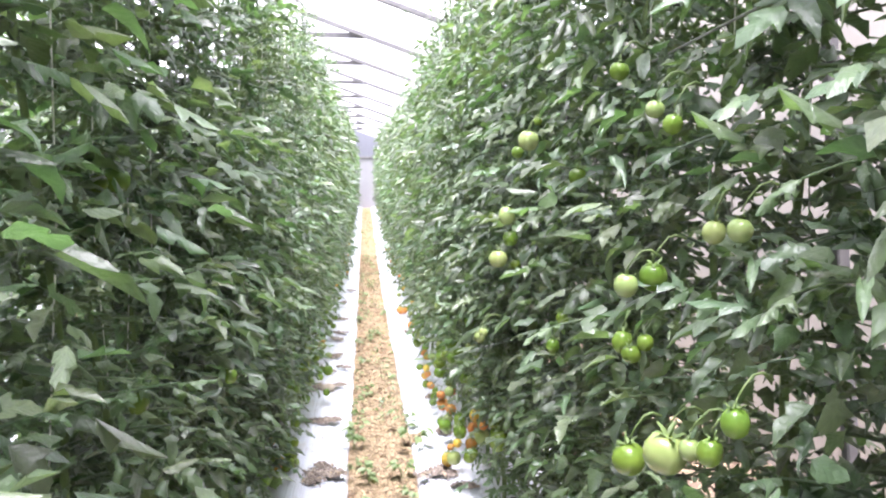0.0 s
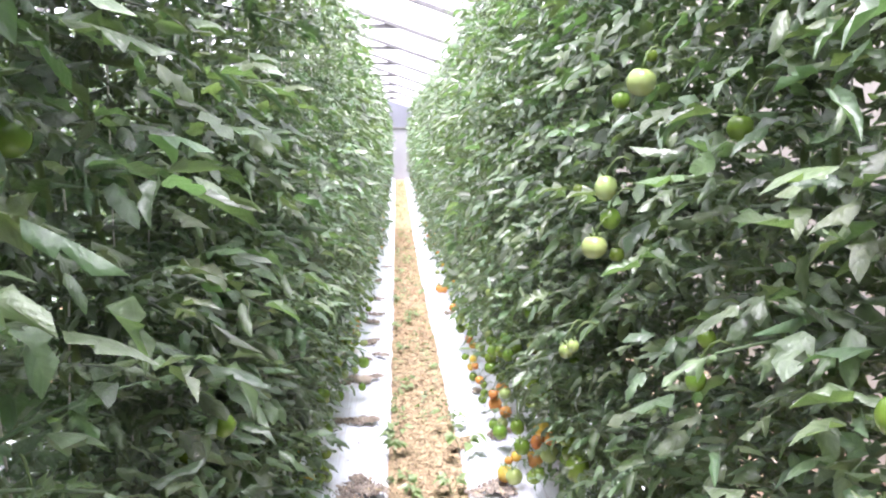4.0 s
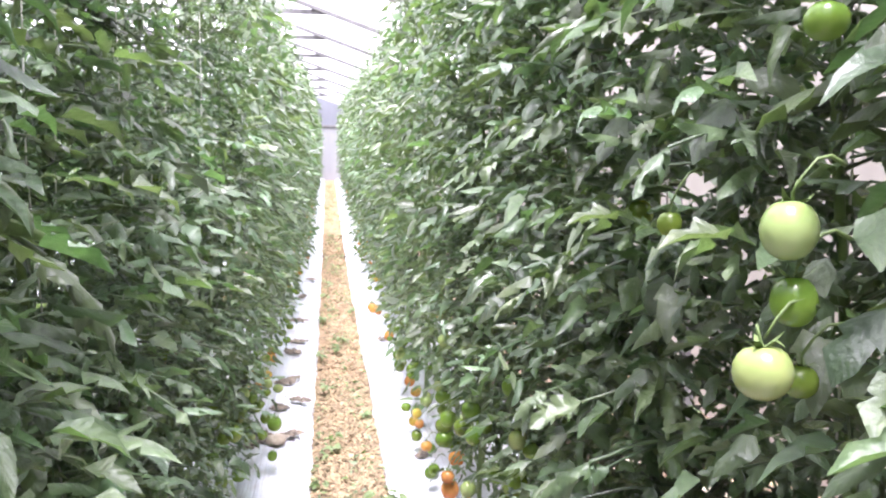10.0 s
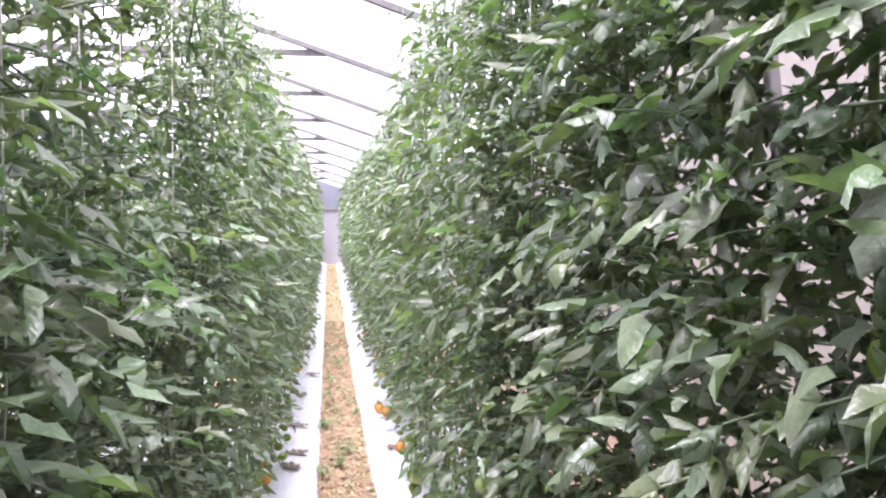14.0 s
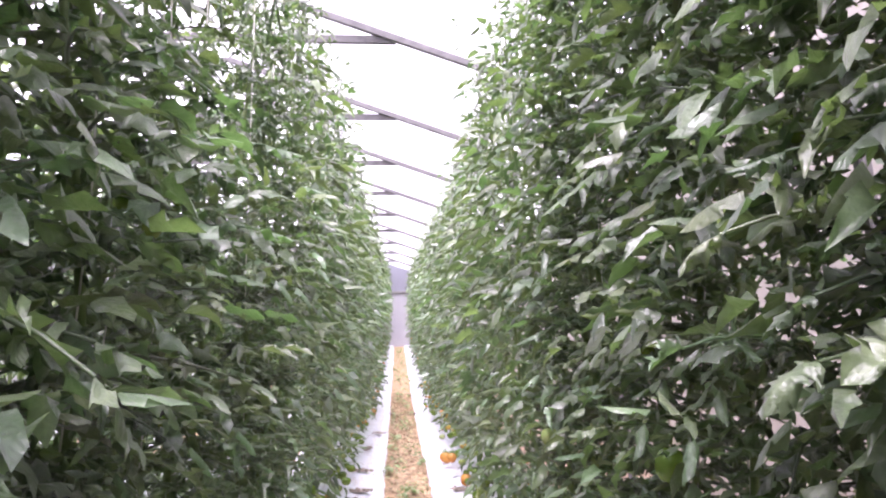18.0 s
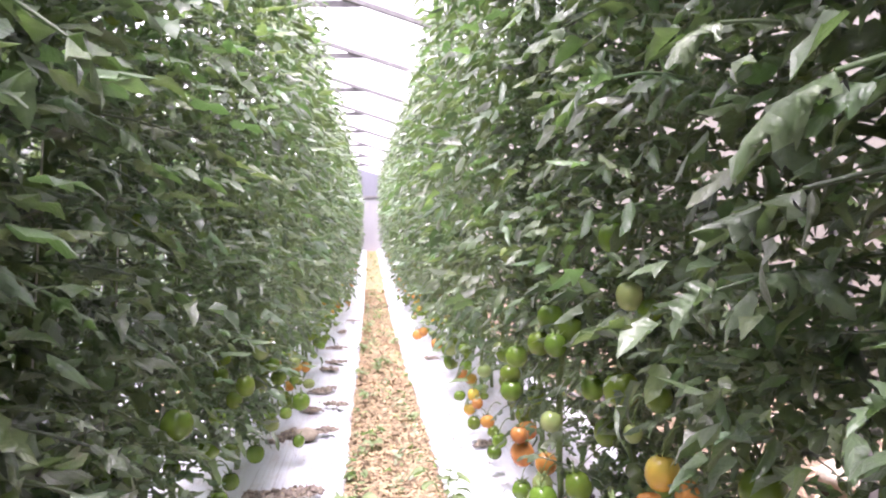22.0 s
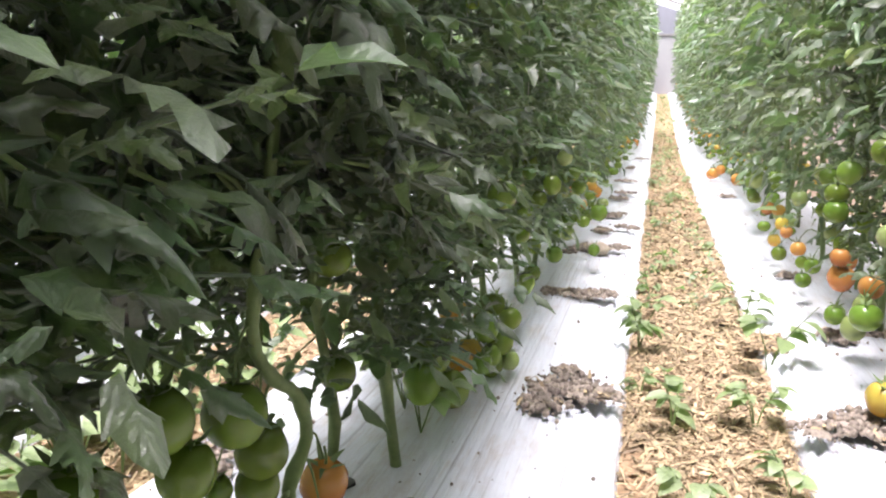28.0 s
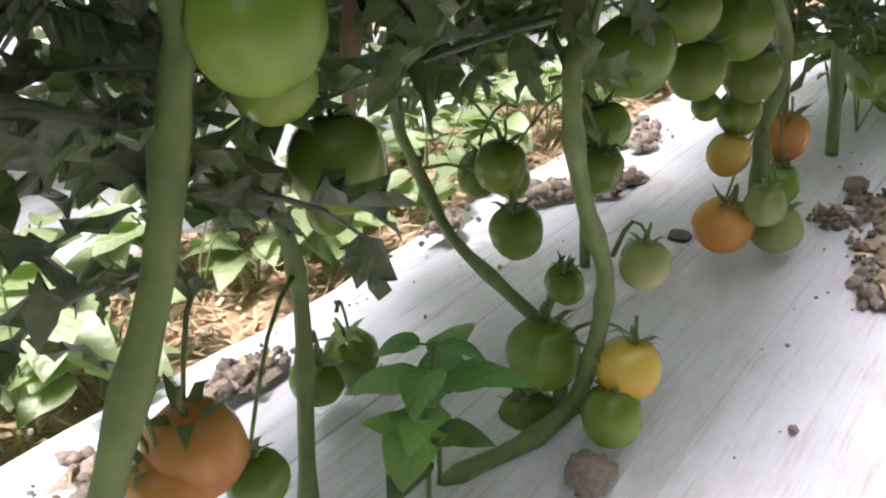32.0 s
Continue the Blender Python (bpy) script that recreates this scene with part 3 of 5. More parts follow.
gable("wall_far", Y1, M_GREY, "pale grey sheet gable wall at the far end")
gable("wall_near", Y0 - 0.1, M_GREY, "pale grey sheet gable wall")
beam = Shape().box(-6.9, 3.2, Y1 - 0.1, Y1 - 0.02, 3.9, 4.02, 0.01)
tagged(put("trim_beam", beam.made("beam", M_STEEL, False)), "grey steel beam across the end wall", "beam", kind="structure")
door = tagged(put("door_1", Shape().box(-1.0, 1.0, Y1 - 0.06, Y1 - 0.01, ground(Y1) - 0.1, 3.88, 0.01).made("door_1", M_WHITE, False)), "white sheeted end door", "door", kind="structure")


# ---- tomato plants ----
ROW_LEFT, ROW_RIGHT, TOP = -0.88, 0.87, 3.7


def spread(z):
    """How far leaves reach from the stem at height z, 0 to 1."""
    table = [(0.3, 0.62), (0.7, 0.75), (1.2, 0.85), (1.8, 1.0), (2.8, 0.95), (3.3, 0.7), (3.7, 0.4)]
    for (a, p), (b, q) in zip(table, table[1:]):
        if z <= b:
            return p + (q - p) * max(0.0, (z - a) / (b - a))
    return 0.4


def stem_points(h, lean):
    n = 12
    ph = rnd(0, 6)
    return [Vector((lean[0] * i / n + 0.035 * math.sin(ph + 0.9 * i), lean[1] * i / n + 0.035 * math.cos(ph + 0.8 * i), h * i / n)) for i in range(n + 1)]


def along(pts, z):
    h = pts[-1].z
    f = min(0.999, max(0, z / h)) * (len(pts) - 1)
    i = int(f)
    return pts[i].lerp(pts[i + 1], f - i)


PLANT_LABEL = "tall green tomato vine tied up a string on white mulch film"

# the aisle that leaves keep out of, as points along it: chest height first, lower and nearer to the left bed at its end
AISLE = [Vector((-0.13, 1.1 + 0.3 * i, 2.13)) for i in range(12)] + [Vector((-0.11, 4.33, 2.0 - 0.18 * i)) for i in range(6)] + [Vector((-0.12 - 0.09 * i, 4.28 - 0.09 * i, 1.05 - 0.09 * i)) for i in range(4)]


def clear_of_aisle(p, d):
    return all((p - e).length > d for e in AISLE)


def wisps(s, count):
    """Thin young shoots that stick out above the row."""
    for _ in range(count):
        p = Vector((rnd(-0.14, 0.14), rnd(-0.2, 0.2), TOP + rnd(-0.4, -0.05)))
        q = p + Vector((rnd(-0.16, 0.16), rnd(-0.16, 0.16), rnd(0.2, 0.9)))
        s.tube([p, p.lerp(q, 0.5) + Vector((0.03, 0, 0)), q], [0.006, 0.005, 0.003], 4)
        for k in range(4):
            compound_leaf(s, pose(*p.lerp(q, rnd(0.3, 1.0)), rnd(0, 60), rnd(-30, 30), rnd(0, 360)), rnd(0.12, 0.2), 0, 2, rnd(0.2, 0.8))


def filler(low, high, count, fine=4, bias=1.0, below=0):
    """Inner leaves of a vine, deep in the row, and a few small ones below."""
    s = Shape()
    for _ in range(below):
        compound_leaf(s, pose(rnd(-0.08, 0.08), rnd(-0.15, 0.15), rnd(0.2, low + 0.1), rnd(-40, 0), rnd(-20, 20), rnd(0, 360)), rnd(0.14, 0.24), fine, 2, rnd(0.3, 1.0))
    for i in range(count):
        z = low + (high - low) * ((i + rnd(0, 1)) / count) ** bias
        compound_leaf(s, pose(rnd(-0.1, 0.1), rnd(-0.12, 0.12), z, rnd(-28, 18), rnd(-20, 20), rnd(0, 360)), 0.33 * (0.5 + 0.45 * spread(z)), fine, 2, rnd(0.15, 0.9))
    wisps(s, 9)
    return s.made("foliage", M_FOLIAGE)


FILLERS = {"right": [filler(0.75, TOP - 0.2, 130, below=26) for _ in range(4)], "sparse": [filler(0.8, TOP - 0.4, 180, 4, 1.2, 26) for _ in range(4)], "low": [filler(0.4, TOP - 0.4, 170, 4, 1.25) for _ in range(4)], "left": [filler(0.38, 2.6, 70) for _ in range(4)], "open": [filler(0.85, 2.7, 90) for _ in range(4)], "full": [filler(0.9, TOP - 0.2, 96) for _ in range(4)]}


def far_foliage(count, dense, fine=0):
    """One mesh with all leaves of a vine seen from farther off."""
    s = Shape()
    pts = stem_points(TOP, (rnd(-0.08, 0.08), rnd(-0.1, 0.1)))
    az = rnd(0, 360)
    for i in range(count):
        z = 0.27 + (TOP - 0.2) * (i + rnd(0, 1)) / count
        az += 137.5 + rnd(-40, 40)
        compound_leaf(s, pose(*along(pts, z), rnd(-24, 20), rnd(-24, 24), az), 0.36 * (0.55 + 0.5 * spread(z)) * dense, fine, 2, rnd(0.15, 0.9))
    wisps(s, 9)
    return s, pts


VINES = []


def smooth_line(pts):
    """A curve through the points, with two more between each pair."""
    out = []
    for i in range(len(pts) - 1):
        a, b, c, d = pts[max(i - 1, 0)], pts[i], pts[i + 1], pts[min(i + 2, len(pts) - 1)]
        for f in (0.0, 1 / 3, 2 / 3):
            out.append(0.5 * (2 * b + (c - a) * f + (2 * a - 5 * b + 4 * c - d) * f ** 2 + (3 * b - a - 3 * c + d) * f ** 3))
    return out + [pts[-1]]


def near_plant(x, y, outward, leaves=92, fruits=4, bare=0.45, low_stem=(), girth=0.016):
    top = TOP if outward < 0 else TOP - 0.4
    base = Vector((x, y, ground(y) + 0.05))
    t = thing("tomato_plant", Matrix.Translation(base), PLANT_LABEL, "tomato plant", "tomato plants")
    h = top - 0.15 + rnd(-0.2, 0.3)
    pts = stem_points(h, (rnd(-0.08, 0.08), rnd(-0.1, 0.1)))
    if bare > 0.65 and not low_stem:
        low_stem = [(rnd(-0.05, 0.05) * min(1, k), rnd(-0.07, 0.07) * min(1, k), 0.13 * k) for k in range(6)]
    if low_stem:
        last = Vector(low_stem[-1])
        up = [p + (last - along(pts, last.z)) * max(0.0, 1 - (p.z - last.z) / 1.2) for p in pts if p.z > last.z + 0.1]
        trunk = [Vector(p) for p in low_stem] + up
    else:
        trunk = pts
    trunk = smooth_line(trunk)
    VINES.append((t, base, trunk))
    put("stem", Shape().tube(trunk, [girth * (1 - 0.55 * i / len(trunk)) * (1.22 if i % 4 == 3 else 0.96) for i in range(len(trunk))], 9).made("stem", M_STEM), t)
    put("string", Shape().tube([along(pts, 0.9) + Vector((0.02, 0, 0)), along(pts, h * 0.6) + Vector((0.03, 0, 0)), Vector((pts[-1].x, pts[-1].y, TOP + 0.15))], 0.0025, 4).made("string", M_TWINE), t, None, "white twine")
    z, az = bare, rnd(0, 360)
    for i in range(leaves):
        z = bare + (h - bare) * (i / leaves) ** (0.95 if outward < 0 else 1.05 if y < 4.2 else 1.5)
        az += 137.5 + rnd(-40, 40)
        k = spread(z)
        p = along(pts, z)
        sc = (0.46 + 0.43 * k) * rnd(0.7, 1.12)
        out = Vector((-math.sin(radians(az)), math.cos(radians(az)), 0)) * sc
        if not all(clear_of_aisle(base + p + out * d, 0.5) for d in (0.15, 0.35, 0.55)):
            continue
        close = not clear_of_aisle(base + p + out * 0.35, 0.85)
        put("leaf", rng.choice(CLOSE_LEAVES if close else LEAVES), t, pose(*p, rnd(-24, 22), rnd(-24, 24), az) @ Matrix.Scale(sc, 4))
    for i in range((50 if outward > 0 else 30) if bare > 0.65 else 0):
        z, az = (rnd(0.5, 1.2), rnd(20, 160)) if outward > 0 else (rnd(0.22, 0.95), rnd(195, 345) if i % 4 else rnd(0, 360))
        p = min(trunk, key=lambda q: abs(q.z - z)) * 1.0
        p.z = z
        put("leaf", rng.choice(LEAVES), t, pose(*p, rnd(-40, 10), rnd(-24, 24), az) @ Matrix.Scale(rnd(0.6, 0.95), 4))
    put("foliage", rng.choice(FILLERS[("low" if y < 4.6 else "sparse" if y < 6.2 else "right") if outward < 0 else "left" if y > 5.7 else "open" if y > 3.8 else "full"]), t, pose(0, 0, 0, 0, 0, rng.choice((0, 180))) @ Matrix.Diagonal((1, 1, top / TOP, 1)), "inner leaves")
    for i in range(fruits):
        low = rng.random() < (0.85 if fruits > 5 else 0.7)
        z = rnd(0.12, 0.7) if low else rnd(0.9, 2.3)
        a = rnd(0, 6.28)
        p = along(pts, z) + Vector((outward * (rnd(0.06, 0.34) if z < 0.8 else rnd(0.0, 0.16)), 0.1 * math.sin(a), 0))
        kind = rng.choice(("green", "green", "pale", "green", "green", "green", "yellow", "orange")) if z < 0.4 else rng.choice(("green", "green", "pale"))
        if clear_of_aisle(base + p, 0.35):
            fruit_on(t, p, kind, rnd(0.6, 0.95) if z < 0.8 else rnd(0.45, 0.7))
    return t


FAR_VINES = []


for k in range(10):
    s, pts = far_foliage(90 if k < 4 else 62, 1.06 if k < 4 else 1.24, 5 if k < 4 else 0)
    v = thing("tomato_plant", pose(0, 0, -50), PLANT_LABEL, "tomato plant", "tomato plants")
    put("foliage", s.made("foliage", M_FOLIAGE), v)
    put("stem", Shape().tube(pts, [0.016 - 0.0009 * i for i in range(len(pts))], 5).made("stem", M_STEM), v)
    for j in range(6):
        kind = rng.choice(("green", "green", "green", "pale", "green", "pale", "green", "yellow", "orange"))
        put("tomato", SMALL_FRUITS[kind][0], v, pose(rng.choice((-1, 1)) * rnd(0.12, 0.34), rnd(-0.1, 0.1), rnd(0.1, 0.5)) @ Matrix.Scale(rnd(0.6, 0.85), 4))
    FAR_VINES.append(v)

SPACE = 0.4
used = set()


def plant_row(x, y_from, y_to, outward, near_from, near_to):
    y = y_from
    while y < y_to:
        yy, xx = y + rnd(-0.05, 0.05), x + rnd(-0.06, 0.06) - (0.05 if x > 0 and 5 < y < 11 else 0)
        if near_from <= y <= near_to:
            near_plant(xx, yy, outward, fruits=8 if y > 8 else 3 if y > 6 else 0, bare=(0.4 if y < 4.6 else 0.72 if y < 7.5 else 0.5) if x > 0 else 0.34)
        else:
            i = rng.randrange(4) if y < 15 else rng.randrange(4, len(FAR_VINES))
            turn = rng.choice((0, 180)) + rnd(-30, 30)
            m = pose(UNIT * xx, UNIT * yy, UNIT * (ground(yy) + 0.05), 0, 0, turn)
            if i in used:
                copy_thing(FAR_VINES[i], m)
            else:
                FAR_VINES[i].matrix_basis = m @ GROWN
                used.add(i)
        y += SPACE


plant_row(ROW_LEFT, -2.0, 2.3, 1, 2.0, 2.3)
for y in (2.5, 2.9, 3.3, 3.7):
    near_plant(ROW_LEFT + rnd(-0.04, 0.04), y, 1, fruits=0, bare=0.72)
near_plant(-0.9, 4.0, 1, 112, 0, 0.72, [(0, 0, 0), (0.05, 0.05, 0.2), (0.1, 0.11, 0.395), (0.1, 0.165, 0.497), (0.1, 0.2, 0.6), (0.1, 0.215, 0.65)], 0.0125)
near_plant(-0.95, 4.34, 1, 70, 0, 0.7, [(0, 0, 0), (0.0, 0.007, 0.076), (-0.02, 0.04, 0.191), (-0.03, 0.06, 0.28), (-0.03, 0.059, 0.363), (-0.04, 0.05, 0.45)], 0.011)
near_plant(-0.87, 4.54, 1, 112, 0, 0.72, [(-0.035, -0.07, -0.02), (-0.005, -0.01, 0.012), (0.03, 0.07, 0.02), (0.055, 0.13, 0.04), (0.07, 0.15, 0.07), (0.085, 0.152, 0.131), (0.095, 0.156, 0.201), (0.102, 0.143, 0.274), (0.1, 0.099, 0.363), (0.095, 0.072, 0.454), (0.09, 0.073, 0.527), (0.08, 0.095, 0.581)], 0.0138)
near_plant(-0.85, 4.715, 1, 70, 0, 0.7, [(0.02, -0.02, 0.0), (0.0, 0.0, 0.118), (-0.12, 0.06, 0.13), (-0.278, 0.123, 0.155), (-0.31, 0.085, 0.281), (-0.33, 0.066, 0.384), (-0.3, 0.08, 0.6)], 0.0115)
near_plant(-0.84, 5.46, 1, 112, 0, 0.7, [(0, 0, 0), (0.02, -0.05, 0.136), (0.02, -0.073, 0.245), (0.02, 0.008, 0.314), (0.02, -0.031, 0.418), (0.02, -0.116, 0.481), (0.01, -0.16, 0.588)], 0.015)
near_plant(-1.02, 5.1, 1, 80, 0, 0.7, [(0, 0, 0), (-0.02, 0.02, 0.25), (0.0, 0.0, 0.6)], 0.011)
near_plant(-0.92, 5.75, 1, 90, 0, 0.7, [(0, 0, 0), (0.02, 0.03, 0.2), (0.0, 0.0, 0.45), (0, -0.02, 0.6)], 0.014)
stub = Shape().tube([(0.068, 0.149, 0.06), (0.095, 0.16, 0.045), (0.105, 0.165, 0.04)], [0.013, 0.012, 0.0125], 9)
put("stub", stub.made("stub", M_STEM), VINES[-5][0], None, "pruned side shoot with a pale cut end")
plant_row(ROW_LEFT, 5.95, 41.5, 1, 5.9, 8.8)
plant_row(ROW_RIGHT, -2.0, 41.5, -1, 2.0, 8.8)
for i, v in enumerate(FAR_VINES):
    if i not in used:
        v.matrix_basis = pose(UNIT * ROW_LEFT, -2.6 - 0.2 * i, 0.055) @ GROWN


def hedge(name, x, y0, y1, count, label, low=0.12, high=3.4):
    """A whole row of vines seen only in gaps."""
    s = Shape()
    y = y0
    while y < y1:
        m = pose(x + rnd(-0.06, 0.06), y, ground(y) + 0.05, 0, 0, rnd(0, 360))
        pts = stem_points(high, (0, 0))
        full = int(count * (1.7 if x > -3 and 2 < y < 10 else 1))
        for i in range(full):
            z = low + (high - low) * ((i + rnd(0, 1)) / full) ** (1.1 if full == count else 1.5)
            compound_leaf(s, m @ pose(*along(pts, z), rnd(-20, 20), rnd(-20, 20), rnd(0, 360)), 0.42 * (0.6 + 0.5 * spread(z)), 0, 2, rnd(0.4, 1.2))
        y += 0.42
    ob = put(name, s.made(name, M_FOLIAGE))
    st = Shape()
    y = y0
    while y < y1:
        p = Vector((x + rnd(-0.06, 0.06), y, ground(y) + 0.04))
        st.tube([p, p + Vector((rnd(-0.04, 0.04), rnd(-0.04, 0.04), 0.5)), p + Vector((rnd(-0.05, 0.05), 0, 2.4))], [0.014, 0.013, 0.009], 5)
        y += 0.42
    put("stems", st.made("stems", M_STEM), ob)
    return tagged(ob, label, "tomato row", "rows of tomato vines", "stuff")


for k in range(1, 4):
    hedge("tomato_row", ROW_LEFT - PITCH * k, -1.0, (41, 34, 20)[k - 1], (56, 20, 10)[k - 1], "dense row of green tomato vines on a mulched bed")


# ---- fruits where they hang ----
def fruit_at(kind, x, y, z, size):
    """A tomato at a place in the plan, as part of the nearest vine."""
    p = Vector((x, y, z))
    plant, base, trunk = min(VINES, key=lambda v: (v[1].x - x) ** 2 * 2 + (v[1].y - y) ** 2)
    fruit_on(plant, p - base, kind, size, 14)
    top = p - base + Vector((0, 0, 0.035 * size + 0.02))
    joint = min(trunk, key=lambda q: (q - top - Vector((0, 0, 0.08))).length)
    if (joint - top).length > 0.2:
        joint = top + (joint - top).normalized() * 0.08 + Vector((0, 0, 0.03))
    mids = [top.lerp(joint, f) + Vector((0, 0, 0.03 * math.sin(math.pi * f))) for f in (0.2, 0.45, 0.7)]
    put("fruit_stalk", Shape().tube([top, *mids, joint], [0.002, 0.0022, 0.0025, 0.003, 0.0035], 6).made("fruit_stalk", M_STEM), plant)


fruit_at("green", 0.62, 4.36, 2.44, 0.38)
fruit_at("green", 0.55, 4.44, 2.31, 0.54)
fruit_at("pale", 0.50, 4.42, 2.03, 0.79)
fruit_at("green", 0.52, 4.43, 1.93, 0.69)
fruit_at("pale", 0.46, 4.40, 1.84, 0.75)
fruit_at("green", 0.55, 4.45, 1.81, 0.50)
fruit_at("pale", 0.50, 9.91, 0.45, 0.93)
fruit_at("orange", 0.48, 13.96, 0.12, 1.16)
fruit_at("orange", 0.50, 12.92, 0.27, 1.04)
fruit_at("yellow", 0.50, 11.17, 0.35, 0.83)
fruit_at("green", 0.48, 9.95, 0.36, 0.77)
fruit_at("orange", -0.70, 9.88, 0.24, 0.76)
fruit_at("orange", -0.72, 11.49, 0.14, 0.97)
fruit_at("green", -0.95, 4.71, 0.56, 0.64)
fruit_at("pale", -1.60, 5.05, 0.43, 0.50)
fruit_at("green", -1.09, 4.49, 0.14, 0.70)
fruit_at("pale", 0.50, 2.62, 1.59, 0.89)
fruit_at("green", 0.48, 2.78, 1.52, 0.75)
fruit_at("green", 0.50, 2.42, 1.66, 0.51)
fruit_at("pale", 0.52, 2.55, 1.62, 0.45)
fruit_at("green", 0.52, 2.37, 1.73, 0.53)
fruit_at("pale", 0.60, 2.64, 2.05, 0.48)
fruit_at("pale", 0.60, 2.53, 2.06, 0.48)
fruit_at("green", 0.52, 2.89, 1.74, 0.45)
fruit_at("green", 0.55, 3.04, 1.74, 0.60)
fruit_at("green", 0.55, 2.88, 1.77, 0.41)
fruit_at("pale", 0.50, 2.88, 1.91, 0.56)
fruit_at("green", 0.57, 2.89, 1.93, 0.68)
fruit_at("pale", 0.56, 4.27, 2.35, 0.84)
fruit_at("pale", 0.56, 2.88, 2.33, 0.43)
fruit_at("green", 0.56, 3.14, 2.46, 0.50)
fruit_at("green", 0.58, 2.82, 2.29, 0.46)
fruit_at("green", 0.62, 3.73, 2.19, 0.62)
fruit_at("green", -0.73, 3.98, 1.36, 0.68)
fruit_at("green", -0.80, 3.28, 2.16, 0.72)
fruit_at("green", -0.80, 3.14, 2.15, 0.47)
fruit_at("green", -0.70, 3.09, 1.59, 0.53)
fruit_at("pale", 0.40, 4.52, 1.47, 0.50)
fruit_at("pale", 0.40, 4.42, 1.51, 0.41)
fruit_at("green", 0.50, 4.78, 2.01, 0.44)
fruit_at("green", 0.60, 3.83, 1.67, 0.48)
fruit_at("green", 0.55, 3.77, 1.58, 0.54)
fruit_at("green", 0.50, 6.90, 0.31, 0.94)
fruit_at("green", -0.60, 3.82, 1.48, 0.53)
fruit_at("green", -0.70, 6.64, 0.12, 0.94)
fruit_at("green", 0.69, 5.36, 1.99, 0.74)
fruit_at("green", 0.64, 5.31, 0.71, 1.23)
fruit_at("green", 0.70, 5.74, 0.69, 0.96)
fruit_at("green", 0.70, 5.72, 0.62, 0.86)
fruit_at("green", 0.70, 5.81, 0.55, 0.60)
fruit_at("green", 0.66, 6.49, 0.76, 1.08)
fruit_at("green", 0.55, 6.91, 0.95, 0.91)
fruit_at("green", 0.52, 6.96, 0.85, 0.86)
fruit_at("green", 0.54, 6.81, 0.86, 0.81)
fruit_at("green", 0.60, 6.83, 0.91, 0.92)
fruit_at("green", 0.52, 7.41, 0.74, 0.91)
fruit_at("green", 0.52, 7.58, 0.64, 0.87)
fruit_at("orange", 0.54, 7.45, 0.32, 1.08)
fruit_at("orange", 0.58, 7.18, 0.35, 0.86)
fruit_at("pale", 0.55, 7.12, 0.29, 0.76)
fruit_at("pale", 0.55, 7.23, 0.18, 0.97)
fruit_at("green", 0.53, 7.44, 0.17, 0.80)
fruit_at("green", 0.60, 6.79, 0.38, 1.00)
fruit_at("yellow", 0.62, 6.08, 0.63, 0.86)
fruit_at("orange", 0.62, 6.17, 0.51, 0.88)
fruit_at("pale", 0.66, 6.05, 0.49, 1.03)
fruit_at("orange", 0.66, 6.01, 0.59, 0.75)
fruit_at("orange", 0.60, 6.14, 0.41, 0.82)
fruit_at("green", 0.58, 6.08, 0.34, 0.80)
fruit_at("green", 0.60, 6.02, 0.39, 0.61)
fruit_at("pale", 0.49, 6.21, 0.29, 0.95)
fruit_at("yellow", 0.49, 6.58, 0.15, 1.03)
fruit_at("orange", 0.50, 6.50, 0.27, 0.50)
fruit_at("yellow", 0.50, 8.69, 0.34, 0.72)
fruit_at("orange", 0.50, 8.53, 0.32, 0.63)
fruit_at("orange", 0.50, 8.16, 0.30, 0.69)
fruit_at("yellow", 0.50, 8.90, 0.21, 0.69)
fruit_at("green", 0.50, 8.71, 0.17, 0.79)
fruit_at("green", 0.50, 7.80, 0.29, 0.68)
fruit_at("orange", 0.52, 7.41, 0.41, 0.70)
fruit_at("green", 0.50, 9.08, 0.56, 0.71)
fruit_at("orange", 0.50, 11.17, 0.34, 1.02)
fruit_at("orange", 0.48, 13.58, 0.17, 1.24)
fruit_at("green", 0.48, 10.03, 0.43, 0.77)
fruit_at("green", 0.50, 9.99, 0.33, 0.85)
fruit_at("orange", 0.55, 9.64, 0.30, 0.87)
fruit_at("green", 0.62, 6.41, 1.22, 0.90)
fruit_at("pale", 0.60, 6.22, 1.06, 0.77)
fruit_at("green", 0.65, 6.21, 1.02, 0.65)
fruit_at("pale", 0.50, 7.43, 1.17, 0.68)
fruit_at("green", 0.62, 6.65, 0.74, 0.82)
fruit_at("green", 0.70, 6.29, 0.77, 0.81)
fruit_at("pale", 0.62, 6.28, 0.68, 0.52)
fruit_at("green", 0.68, 6.70, 0.58, 0.92)
fruit_at("green", -0.70, 6.51, 0.30, 0.80)
fruit_at("green", -0.66, 6.60, 0.22, 0.73)
fruit_at("green", -0.66, 6.44, 0.22, 0.68)
fruit_at("pale", -0.65, 6.71, 0.12, 0.61)
fruit_at("green", -0.79, 6.23, 0.28, 1.02)
fruit_at("yellow", -0.76, 6.42, 0.21, 0.85)
fruit_at("orange", -0.80, 6.43, 0.34, 0.51)
fruit_at("green", -0.72, 6.78, 0.29, 0.78)
fruit_at("green", -0.85, 6.44, 0.52, 0.95)
fruit_at("green", -0.72, 7.66, 0.21, 0.78)
fruit_at("green", -0.68, 8.69, 0.30, 0.88)
fruit_at("green", -0.72, 7.81, 0.54, 0.81)
fruit_at("green", -0.68, 9.07, 0.34, 0.80)
fruit_at("orange", -0.66, 10.77, 0.24, 0.88)
fruit_at("orange", -0.70, 9.14, 0.43, 0.59)
fruit_at("green", -0.75, 7.67, 0.68, 0.67)
